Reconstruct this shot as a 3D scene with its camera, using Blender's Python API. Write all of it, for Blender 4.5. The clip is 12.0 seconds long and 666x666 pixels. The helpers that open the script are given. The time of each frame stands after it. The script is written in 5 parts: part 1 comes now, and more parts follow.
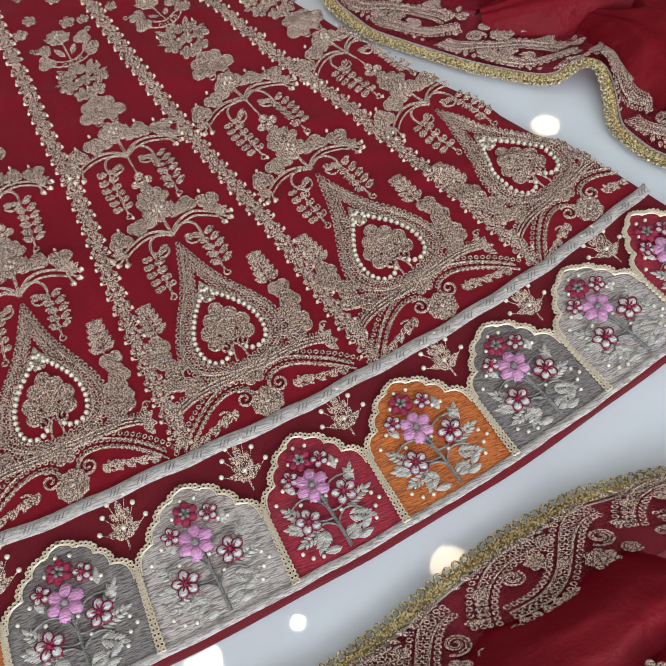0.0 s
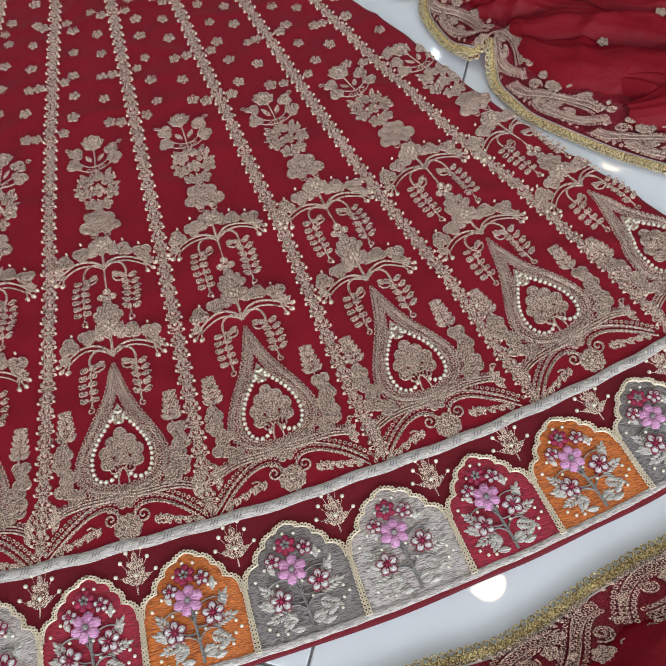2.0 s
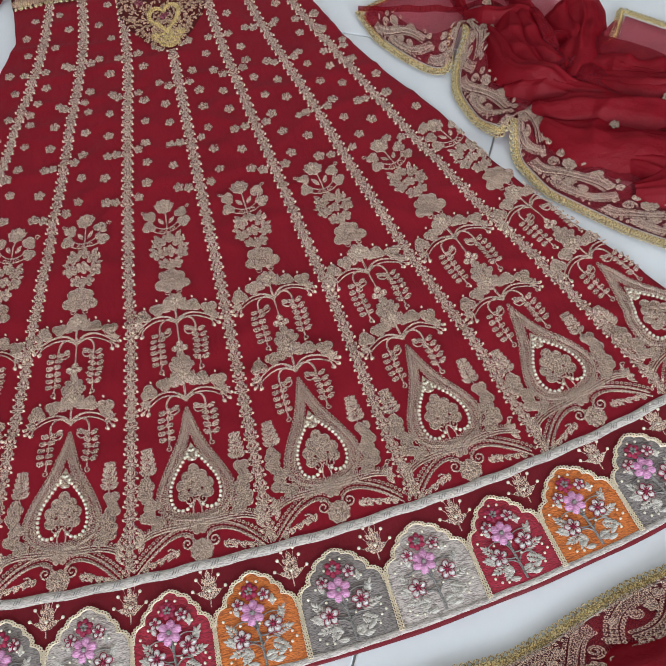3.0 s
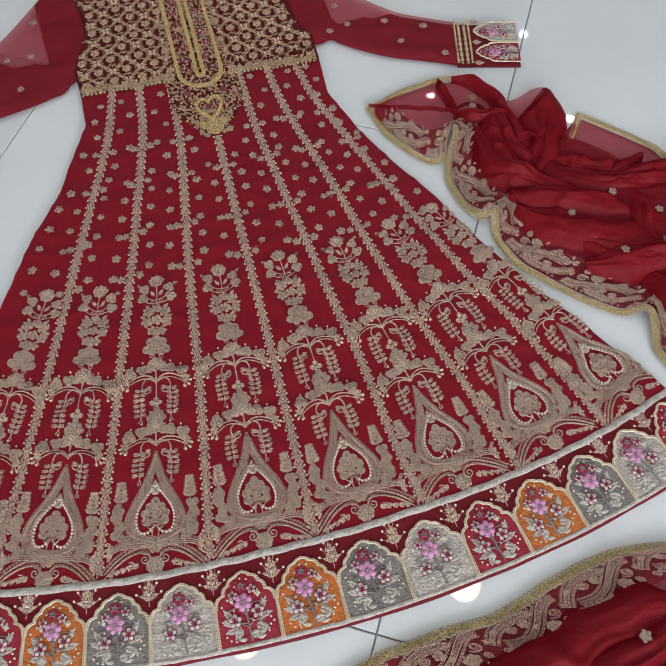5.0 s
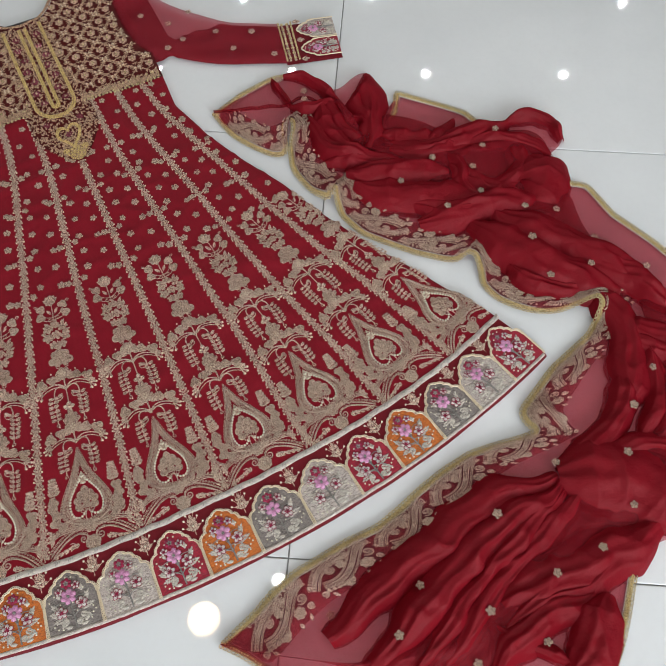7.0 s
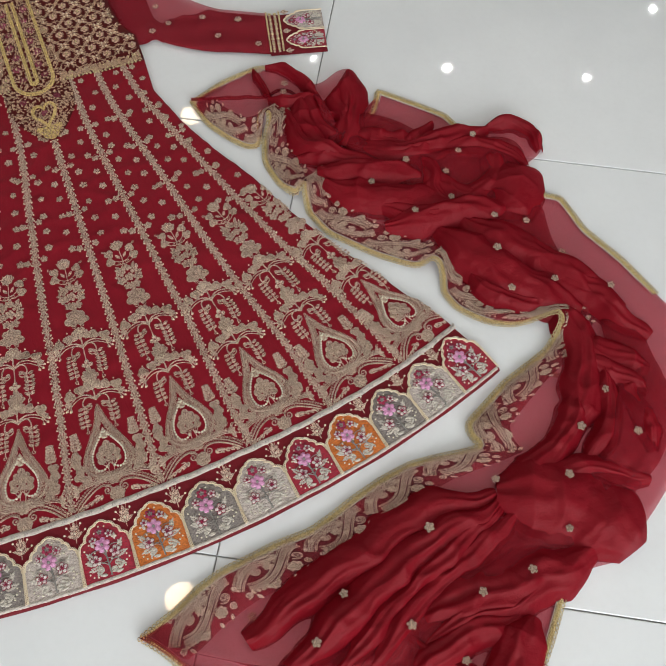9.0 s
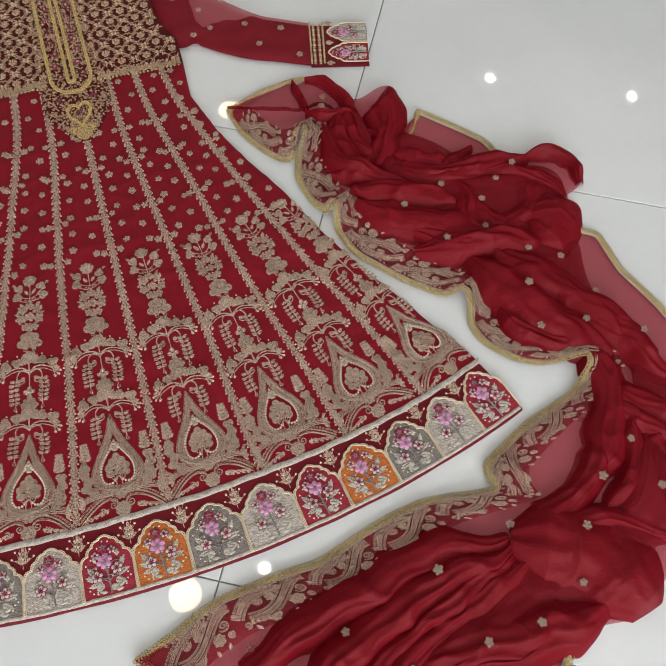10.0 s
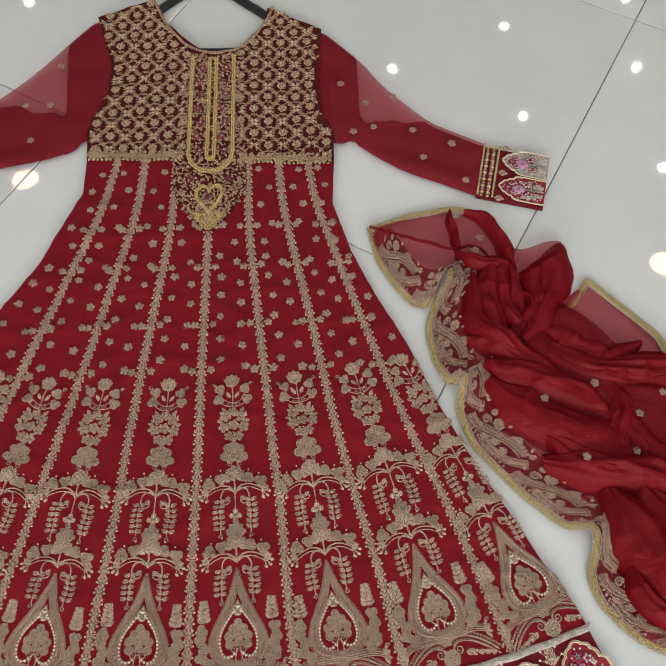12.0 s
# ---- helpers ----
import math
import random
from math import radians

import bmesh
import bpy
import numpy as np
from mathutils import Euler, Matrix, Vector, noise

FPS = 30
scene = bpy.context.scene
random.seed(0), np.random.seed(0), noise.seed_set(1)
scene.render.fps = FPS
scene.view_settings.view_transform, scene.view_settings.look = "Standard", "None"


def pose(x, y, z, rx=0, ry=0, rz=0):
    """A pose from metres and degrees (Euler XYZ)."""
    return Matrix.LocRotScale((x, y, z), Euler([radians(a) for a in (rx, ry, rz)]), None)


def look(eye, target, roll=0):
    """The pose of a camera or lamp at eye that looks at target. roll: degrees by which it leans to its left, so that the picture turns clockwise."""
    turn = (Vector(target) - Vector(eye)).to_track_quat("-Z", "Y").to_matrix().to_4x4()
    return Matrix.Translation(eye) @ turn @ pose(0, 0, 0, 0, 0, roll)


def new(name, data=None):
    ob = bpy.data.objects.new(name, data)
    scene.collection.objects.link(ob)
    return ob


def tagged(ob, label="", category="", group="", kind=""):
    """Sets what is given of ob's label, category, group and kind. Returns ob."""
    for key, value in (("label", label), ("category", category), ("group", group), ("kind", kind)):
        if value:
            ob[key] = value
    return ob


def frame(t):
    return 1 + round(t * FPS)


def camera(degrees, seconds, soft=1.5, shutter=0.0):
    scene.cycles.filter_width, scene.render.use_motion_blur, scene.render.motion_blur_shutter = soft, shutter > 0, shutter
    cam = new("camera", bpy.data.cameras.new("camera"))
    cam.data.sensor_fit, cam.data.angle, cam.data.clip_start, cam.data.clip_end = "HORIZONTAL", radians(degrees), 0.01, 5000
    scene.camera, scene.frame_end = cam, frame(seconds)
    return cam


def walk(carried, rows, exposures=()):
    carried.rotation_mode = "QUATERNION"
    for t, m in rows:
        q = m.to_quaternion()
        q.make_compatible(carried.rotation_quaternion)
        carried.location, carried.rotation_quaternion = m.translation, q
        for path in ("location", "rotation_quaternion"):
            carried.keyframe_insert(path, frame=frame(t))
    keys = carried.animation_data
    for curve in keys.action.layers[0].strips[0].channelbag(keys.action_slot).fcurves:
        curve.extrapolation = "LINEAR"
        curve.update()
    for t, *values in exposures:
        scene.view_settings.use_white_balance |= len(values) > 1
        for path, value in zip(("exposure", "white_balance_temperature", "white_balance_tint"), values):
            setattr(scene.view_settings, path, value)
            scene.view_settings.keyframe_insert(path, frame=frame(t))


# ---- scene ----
cam = camera(46.5, 12.0, soft=1.1)
PATH = [
    (0, (0.183, -0.942, 0.483), (0.458, 0.027, -1.245), -7.1),
    (0.5, (0.156, -0.945, 0.501), (0.415, 0.034, -1.223), -5.8),
    (1, (0.117, -0.945, 0.522), (0.359, 0.051, -1.196), -5.0),
    (1.5, (0.082, -0.947, 0.556), (0.297, 0.06, -1.158), -5.6),
    (2, (0.062, -0.946, 0.613), (0.257, 0.063, -1.102), -6.1),
    (2.5, (0.047, -0.948, 0.673), (0.21, 0.064, -1.045), -6.9),
    (3, (0.041, -0.948, 0.75), (0.191, 0.057, -0.972), -6.9),
    (3.5, (0.044, -0.966, 0.829), (0.172, 0.04, -0.895), -7.9),
    (3.7, (0.05, -0.974, 0.867), (0.16, 0.033, -0.858), -8.8),
    (5.3, (-0.072, -1.023, 1.031), (0.194, -0.03, -0.684), -0.7),
    (5.5, (-0.076, -1.033, 1.055), (0.197, -0.048, -0.665), -1.4),
    (6, (-0.063, -1.075, 1.088), (0.231, -0.107, -0.637), -4.6),
    (6.5, (-0.046, -1.106, 1.128), (0.311, -0.187, -0.613), -4.1),
    (7, (-0.022, -1.123, 1.164), (0.407, -0.262, -0.59), -0.7),
    (7.5, (0.014, -1.137, 1.181), (0.435, -0.293, -0.582), 0.6),
    (7.7, (0.02, -1.151, 1.175), (0.452, -0.296, -0.581), 1.0),
    (9.5, (0.106, -1.136, 1.163), (0.452, -0.278, -0.611), 1.0),
    (10, (0.11, -1.096, 1.159), (0.426, -0.227, -0.615), 1.5),
    (10.5, (0.115, -1.009, 1.135), (0.388, -0.115, -0.633), 1.6),
    (11, (0.116, -0.931, 1.12), (0.375, -0.033, -0.649), 2.8),
    (11.5, (0.119, -0.868, 1.121), (0.348, 0.044, -0.643), 4.2),
    (12, (0.164, -0.775, 1.104), (0.23, 0.156, -0.665), 1.5),
]
walk(cam, [(t, look(eye, target, roll)) for t, eye, target, roll in PATH],
     exposures=[(0, 0.20, 6300, 11), (3.5, 0.38, 6400, 11), (5.5, 0.22, 6700, 11), (7.5, 0.28, 6950, 12), (12, 0.22, 7250, 12)])

# ---- light ----
world = bpy.data.worlds.new("world")
scene.world = world
world.use_nodes = True
world.node_tree.nodes["Background"].inputs[0].default_value = (0.75, 0.86, 1.0, 1)
world.node_tree.nodes["Background"].inputs[1].default_value = 1.0

CEIL = 2.8
WARM_LAMPS = [(-0.33, -0.30), (0.73, -0.33), (0.70, 2.66), (2.31, 1.66), (-1.58, 2.45), (2.2, -1.6), (-1.7, -1.5), (0.3, -2.6), (-2.6, 0.6)]
WHITE_LAMPS = [(0.07, -0.30), (1.66, 2.86), (2.52, 3.28), (2.49, 2.39), (3.35, 1.93), (1.66, 3.72), (0.82, 3.32), (2.60, 3.97), (4.18, 2.34), (-1.77, 4.08)]


def lamp(x, y, size, power, colour):
    data = bpy.data.lights.new("downlight_beam", "AREA")
    data.shape, data.size, data.energy, data.color = "DISK", size, power, colour
    ob = new("downlight_beam", data)
    ob.location = (x, y, CEIL - 0.012)
    return ob


for x, y in WARM_LAMPS:
    lamp(x, y, 0.158, 1.0, (1.0, 0.74, 0.48))
for x, y in WHITE_LAMPS:
    lamp(x, y, 0.050, 2.4, (0.86, 0.94, 1.0))
# added bluish fill from the south; the wall there is solid, without an opening
front = bpy.data.lights.new("south_fill", "AREA")
front.shape, front.size, front.size_y, front.energy, front.color = "RECTANGLE", 5.6, 2.3, 222.0, (0.80, 0.90, 1.0)
new("south_fill", front).matrix_world = look((0.0, -4.35, 1.35), (0, 0, 0.9))


# ---- materials ----
def mat(name, base, rough=0.6, metal=0.0, spec=0.5):
    m = bpy.data.materials.new(name)
    m.use_nodes = True
    b = m.node_tree.nodes["Principled BSDF"]
    b.inputs["Base Color"].default_value = (*base, 1)
    b.inputs["Roughness"].default_value = rough
    b.inputs["Metallic"].default_value = metal
    b.inputs["Specular IOR Level"].default_value = spec
    return m, m.node_tree, b


def node(nt, kind, **kw):
    n = nt.nodes.new(kind)
    for k, v in kw.items():
        n.inputs[k].default_value = v
    return n


def coords(nt, scale=(1, 1, 1), rot=0.0):
    c = nt.nodes.new("ShaderNodeTexCoord")
    mp = nt.nodes.new("ShaderNodeMapping")
    mp.inputs["Scale"].default_value = scale
    mp.inputs["Rotation"].default_value = (0, 0, rot)
    nt.links.new(c.outputs["Object"], mp.inputs["Vector"])
    return mp.outputs["Vector"]


def ramp(nt, fac, lo, hi, c0, c1):
    r = nt.nodes.new("ShaderNodeValToRGB")
    r.color_ramp.elements[0].position, r.color_ramp.elements[1].position = lo, hi
    r.color_ramp.elements[0].color, r.color_ramp.elements[1].color = (*c0, 1), (*c1, 1)
    nt.links.new(fac, r.inputs[0])
    return r.outputs[0]


def mix(nt, fac, a, b, kind="MIX"):
    m = nt.nodes.new("ShaderNodeMix")
    m.data_type, m.blend_type = "RGBA", kind
    for sock, v in ((m.inputs[0], fac), (m.inputs[6], a), (m.inputs[7], b)):
        if isinstance(v, (int, float)):
            sock.default_value = v
        elif isinstance(v, tuple):
            sock.default_value = (*v, 1)
        else:
            nt.links.new(v, sock)
    return m.outputs[2]


def bump(nt, height, b, strength=0.4, dist=0.001):
    n = node(nt, "ShaderNodeBump", Strength=strength, Distance=dist)
    nt.links.new(height, n.inputs["Height"])
    nt.links.new(n.outputs[0], b.inputs["Normal"])


def noise_tex(nt, vec, scale, detail=3.0, rough=0.55):
    n = node(nt, "ShaderNodeTexNoise", Scale=scale, Detail=detail, Roughness=rough)
    nt.links.new(vec, n.inputs["Vector"])
    return n.outputs["Fac"]


def thread_mat(name, c_dark, c_light, metal=0.10, rough=0.42, grain=1000.0):
    """Zari embroidery: small curled metallic loops with dark gaps between them."""
    m, nt, b = mat(name, c_light, rough, metal)
    v = coords(nt)
    warp = node(nt, "ShaderNodeTexNoise", Scale=grain * 0.6, Detail=1.0)
    nt.links.new(v, warp.inputs["Vector"])
    shift = nt.nodes.new("ShaderNodeVectorMath")
    shift.operation = "MULTIPLY_ADD"
    shift.inputs[1].default_value = (0.0016, 0.0016, 0.0016)
    nt.links.new(warp.outputs["Color"], shift.inputs[0])
    nt.links.new(v, shift.inputs[2])
    w = node(nt, "ShaderNodeTexVoronoi", Scale=grain)
    w.feature = "F1"
    nt.links.new(shift.outputs[0], w.inputs["Vector"])
    r = nt.nodes.new("ShaderNodeValToRGB")
    cr = r.color_ramp
    cr.elements[0].position, cr.elements[0].color = 0.0, (0.10, 0.10, 0.10, 1)
    cr.elements[1].position, cr.elements[1].color = 0.60, (0.0, 0.0, 0.0, 1)
    for p, k in ((0.10, 0.35), (0.20, 1.0), (0.44, 1.0)):
        el = cr.elements.new(p)
        el.color = (k, k, k, 1)
    nt.links.new(w.outputs["Distance"], r.inputs[0])
    loop = r.outputs[0]
    tone = noise_tex(nt, v, 45.0, 3.0)
    c = mix(nt, loop, c_dark, c_light)
    c = mix(nt, ramp(nt, tone, 0.35, 0.7, (0.0, 0.0, 0.0), (0.22, 0.22, 0.22)), c, tuple(x * 0.70 for x in c_light))
    nt.links.new(c, b.inputs["Base Color"])
    bump(nt, loop, b, 0.7, 0.0010)
    return m


def satin_mat(name, c_dark, c_light, rot=0.0):
    """Long flat stitches side by side."""
    m, nt, b = mat(name, c_light, 0.55, 0.0)
    v = coords(nt, (190, 1350, 300), rot)
    n = noise_tex(nt, v, 1.0, 2.0, 0.6)
    big = noise_tex(nt, coords(nt), 45.0)
    c = ramp(nt, n, 0.40, 0.54, c_dark, c_light)
    c = mix(nt, ramp(nt, big, 0.3, 0.75, (0, 0, 0), (0.35, 0.35, 0.35)), c, tuple(x * 0.75 for x in c_light))
    nt.links.new(c, b.inputs["Base Color"])
    bump(nt, n, b, 0.9, 0.0014)
    return m


def cloth_mat(name, base, rough=0.62, weave=1400.0):
    m, nt, b = mat(name, base, rough, 0.0, 0.12)
    v = coords(nt)
    n = noise_tex(nt, v, weave, 2.0)
    # broad tone patches; on the red cloth their colour stands in for uneven sheen
    big = noise_tex(nt, v, 9.0, 3.0)
    c = mix(nt, ramp(nt, n, 0.35, 0.65, (0.0, 0.0, 0.0), (1.0, 1.0, 1.0)), tuple(x * 0.82 for x in base), tuple(min(1, x * 1.12) for x in base))
    c = mix(nt, ramp(nt, big, 0.3, 0.75, (0, 0, 0), (0.55, 0.55, 0.55)), c, tuple(x * 0.72 for x in base))
    nt.links.new(c, b.inputs["Base Color"])
    b.inputs["Sheen Weight"].default_value = 0.04
    b.inputs["Sheen Roughness"].default_value = 0.4
    pucker = noise_tex(nt, coords(nt, (1.0, 0.45, 1.0)), 42.0, 4.0, 0.6)
    add = nt.nodes.new("ShaderNodeMath")
    add.operation = "MULTIPLY_ADD"
    add.inputs[1].default_value = 0.12
    nt.links.new(n, add.inputs[0])
    nt.links.new(pucker, add.inputs[2])
    bump(nt, add.outputs[0], b, 0.55, 0.0035)
    return m


def chiffon_mat(name, base, clear, crumpled=0.8, gloss=0.035):
    """Sheer weave: part of the light passes straight through, part is scattered on both sides."""
    m = bpy.data.materials.new(name)
    m.use_nodes = True
    nt = m.node_tree
    nt.nodes.clear()
    out = nt.nodes.new("ShaderNodeOutputMaterial")
    v = coords(nt)
    big = noise_tex(nt, v, 14.0, 3.0)
    fine = noise_tex(nt, v, 1500.0, 1.0)
    col = mix(nt, ramp(nt, big, 0.3, 0.7, (0, 0, 0), (0.4, 0.4, 0.4)), base, tuple(x * 0.7 for x in base))
    d = node(nt, "ShaderNodeBsdfDiffuse")
    tr = node(nt, "ShaderNodeBsdfTranslucent")
    g = node(nt, "ShaderNodeBsdfGlossy", Roughness=0.45)
    g.inputs["Color"].default_value = (0.8, 0.55, 0.55, 1)
    crumple = noise_tex(nt, coords(nt, (1.0, 1.35, 1.0), 0.6), 26.0, 6.0, 0.62)
    bm = node(nt, "ShaderNodeBump", Strength=crumpled, Distance=0.012)
    nt.links.new(crumple, bm.inputs["Height"])
    for sh in (d, tr, g):
        nt.links.new(bm.outputs[0], sh.inputs["Normal"])
    nt.links.new(col, d.inputs["Color"])
    nt.links.new(col, tr.inputs["Color"])
    a = node(nt, "ShaderNodeMixShader", Fac=0.18)
    nt.links.new(d.outputs[0], a.inputs[1])
    nt.links.new(tr.outputs[0], a.inputs[2])
    a2 = node(nt, "ShaderNodeMixShader", Fac=gloss)
    nt.links.new(a.outputs[0], a2.inputs[1])
    nt.links.new(g.outputs[0], a2.inputs[2])
    t = node(nt, "ShaderNodeBsdfTransparent")
    t.inputs["Color"].default_value = (1, 0.62, 0.66, 1)
    fac = ramp(nt, fine, 0.3, 0.7, (clear * 0.75,) * 3, (min(1, clear * 1.25),) * 3)
    e = nt.nodes.new("ShaderNodeMixShader")
    nt.links.new(fac, e.inputs[0])
    nt.links.new(a2.outputs[0], e.inputs[1])
    nt.links.new(t.outputs[0], e.inputs[2])
    nt.links.new(e.outputs[0], out.inputs["Surface"])
    return m


RED = (0.238, 0.0070, 0.0165)
M_RED = cloth_mat("wine_red_georgette", RED)
M_HEMRED = cloth_mat("wine_red_hem_cloth", (0.165, 0.010, 0.016))
M_MAROON = cloth_mat("maroon_velvet", (0.098, 0.011, 0.010), 0.8)
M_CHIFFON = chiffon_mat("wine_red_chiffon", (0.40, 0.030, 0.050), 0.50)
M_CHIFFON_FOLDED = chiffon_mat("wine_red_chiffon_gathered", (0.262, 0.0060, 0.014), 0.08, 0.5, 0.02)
M_CHIFFON_DOUBLE = chiffon_mat("wine_red_chiffon_double", (0.28, 0.008, 0.018), 0.36, 0.6, 0.02)
M_ZARI = thread_mat("antique_gold_zari", (0.110, 0.034, 0.027), (1.0, 0.755, 0.575))
M_GOLD = thread_mat("gold_braid", (0.24, 0.15, 0.05), (0.98, 0.82, 0.46), 0.2, 0.32, 640.0)
M_GOLDBRIGHT = thread_mat("bright_gold_beads", (0.42, 0.26, 0.07), (1.0, 0.76, 0.33), 0.2, 0.28, 640.0)
M_COPPER = thread_mat("copper_beads", (0.13, 0.050, 0.030), (0.88, 0.57, 0.37), 0.15, 0.30, 800.0)
M_ROSEGOLD = thread_mat("rose_gold_beads", (0.22, 0.070, 0.040), (1.0, 0.70, 0.50), 0.2, 0.28, 640.0)
M_PEARL = mat("cream_pearl", (0.84, 0.77, 0.60), 0.18, 0.15)[0]
M_SEQUIN = mat("pale_gold_sequin", (0.88, 0.75, 0.56), 0.28, 0.35)[0]
M_RIBBON = satin_mat("silver_grey_ribbon", (0.34, 0.28, 0.245), (0.68, 0.60, 0.53))
M_ARCH = {
    "crimson": satin_mat("crimson_satin_stitch", (0.17, 0.003, 0.014), (0.44, 0.008, 0.034)),
    "light_grey": satin_mat("light_grey_satin_stitch", (0.21, 0.16, 0.14), (0.66, 0.56, 0.50)),
    "dark_grey": satin_mat("dark_grey_satin_stitch", (0.085, 0.065, 0.058), (0.31, 0.26, 0.235)),
    "orange": satin_mat("orange_satin_stitch", (0.30, 0.06, 0.010), (0.74, 0.19, 0.024)),
}
M_PINK = satin_mat("pink_silk", (0.58, 0.18, 0.38), (0.84, 0.42, 0.64), 0.6)
M_WHITESILK = satin_mat("white_silk", (0.62, 0.54, 0.50), (0.92, 0.87, 0.82), 0.9)
M_GREYSILK = satin_mat("grey_silk", (0.34, 0.30, 0.26), (0.72, 0.65, 0.56), 0.4)
M_STEM = satin_mat("grey_stem_silk", (0.15, 0.135, 0.12), (0.33, 0.30, 0.27), 1.4)
M_CRIMSONSILK = satin_mat("crimson_silk", (0.22, 0.006, 0.03), (0.42, 0.015, 0.07), 0.3)
M_BLACK = mat("black_plastic", (0.012, 0.012, 0.014), 0.35)[0]
M_PLUM = mat("plum_glass_bead", (0.26, 0.05, 0.075), 0.15, 0.2)[0]

# polished porcelain tile
M_TILE, nt, b = mat("polished_porcelain", (0.74, 0.75, 0.75), 0.06, 0.0, 0.55)
v = coords(nt)
veil = noise_tex(nt, v, 1.7, 5.0, 0.6)
speck = noise_tex(nt, v, 90.0, 3.0)
c = ramp(nt, veil, 0.35, 0.7, (0.70, 0.71, 0.71), (0.80, 0.805, 0.80))
c = mix(nt, ramp(nt, speck, 0.45, 0.8, (0, 0, 0), (0.10, 0.10, 0.10)), c, (0.62, 0.62, 0.60))
nt.links.new(c, b.inputs["Base Color"])
rr = ramp(nt, noise_tex(nt, v, 6.0, 4.0), 0.3, 0.75, (0.012, 0.012, 0.012), (0.035, 0.035, 0.035))
nt.links.new(rr, b.inputs["Roughness"])
M_GROUT = cloth_mat("grey_grout", (0.30, 0.30, 0.29), 0.9, 500.0)
M_WALL = cloth_mat("white_painted_wall", (0.78, 0.78, 0.76), 0.85, 240.0)
M_CEILING = cloth_mat("white_ceiling_paint", (0.80, 0.80, 0.79), 0.9, 240.0)


# ---- mesh building ----
class Sheet:
    """Collects vertices and faces for one mesh."""

    def __init__(self):
        self.v, self.f = [], []

    def add(self, verts, faces):
        n = len(self.v)
        self.v.extend(verts)
        self.f.extend([tuple(i + n for i in f) for f in faces])
        return self


def mesh_of(name, sheet, material, smooth=True, fit=None):
    """A mesh from a Sheet; fit: maps (x, y, z) of the cloth's plane into the world."""
    me = bpy.data.meshes.new(name)
    vs = [fit(*p) for p in sheet.v] if fit else sheet.v
    me.from_pydata(vs, [], sheet.f)
    me.materials.append(material)
    if smooth:
        me.polygons.foreach_set("use_smooth", [True] * len(me.polygons))
    me.update()
    return me


def part(name, sheet, material, parent, label="", smooth=True, fit=None):
    ob = new(name, mesh_of(name, sheet, material, smooth, fit))
    ob.parent = parent
    if label:
        tagged(ob, label)
    return ob


def thing(name, label, category, group="", kind="", at=(0, 0, 0)):
    ob = new(name)
    ob.location = at
    ob.empty_display_size = 0.05
    return tagged(ob, label, category, group, kind)


def box(x0, y0, z0, x1, y1, z1):
    s = Sheet()
    s.add([(x0, y0, z0), (x1, y0, z0), (x1, y1, z0), (x0, y1, z0), (x0, y0, z1), (x1, y0, z1), (x1, y1, z1), (x0, y1, z1)],
          [(3, 2, 1, 0), (4, 5, 6, 7), (0, 1, 5, 4), (1, 2, 6, 5), (2, 3, 7, 6), (3, 0, 4, 7)])
    return s


def lerp_line(pts, y):
    """x on a line of (x, y) points that falls in y."""
    if y >= pts[0][1]:
        return pts[0][0]
    for (x0, y0), (x1, y1) in zip(pts, pts[1:]):
        if y >= y1:
            return x0 + (x1 - x0) * (y0 - y) / (y0 - y1)
    return pts[-1][0]


def resample(pts, step=None, n=None):
    p = np.array(pts, float)
    d = np.r_[0, np.cumsum(np.linalg.norm(np.diff(p, axis=0), axis=1))]
    n = n or max(2, int(round(d[-1] / step)) + 1)
    s = np.linspace(0, d[-1], n)
    return np.stack([np.interp(s, d, p[:, k]) for k in range(p.shape[1])], 1)


def smooth_line(pts, n, rounds=2):
    """Corner-cutting, then even steps."""
    p = np.array(pts, float)
    for _ in range(rounds):
        q = [p[0]]
        for a, c in zip(p[:-1], p[1:]):
            q += [0.75 * a + 0.25 * c, 0.25 * a + 0.75 * c]
        p = np.array(q + [p[-1]])
    return resample(p, n=n)


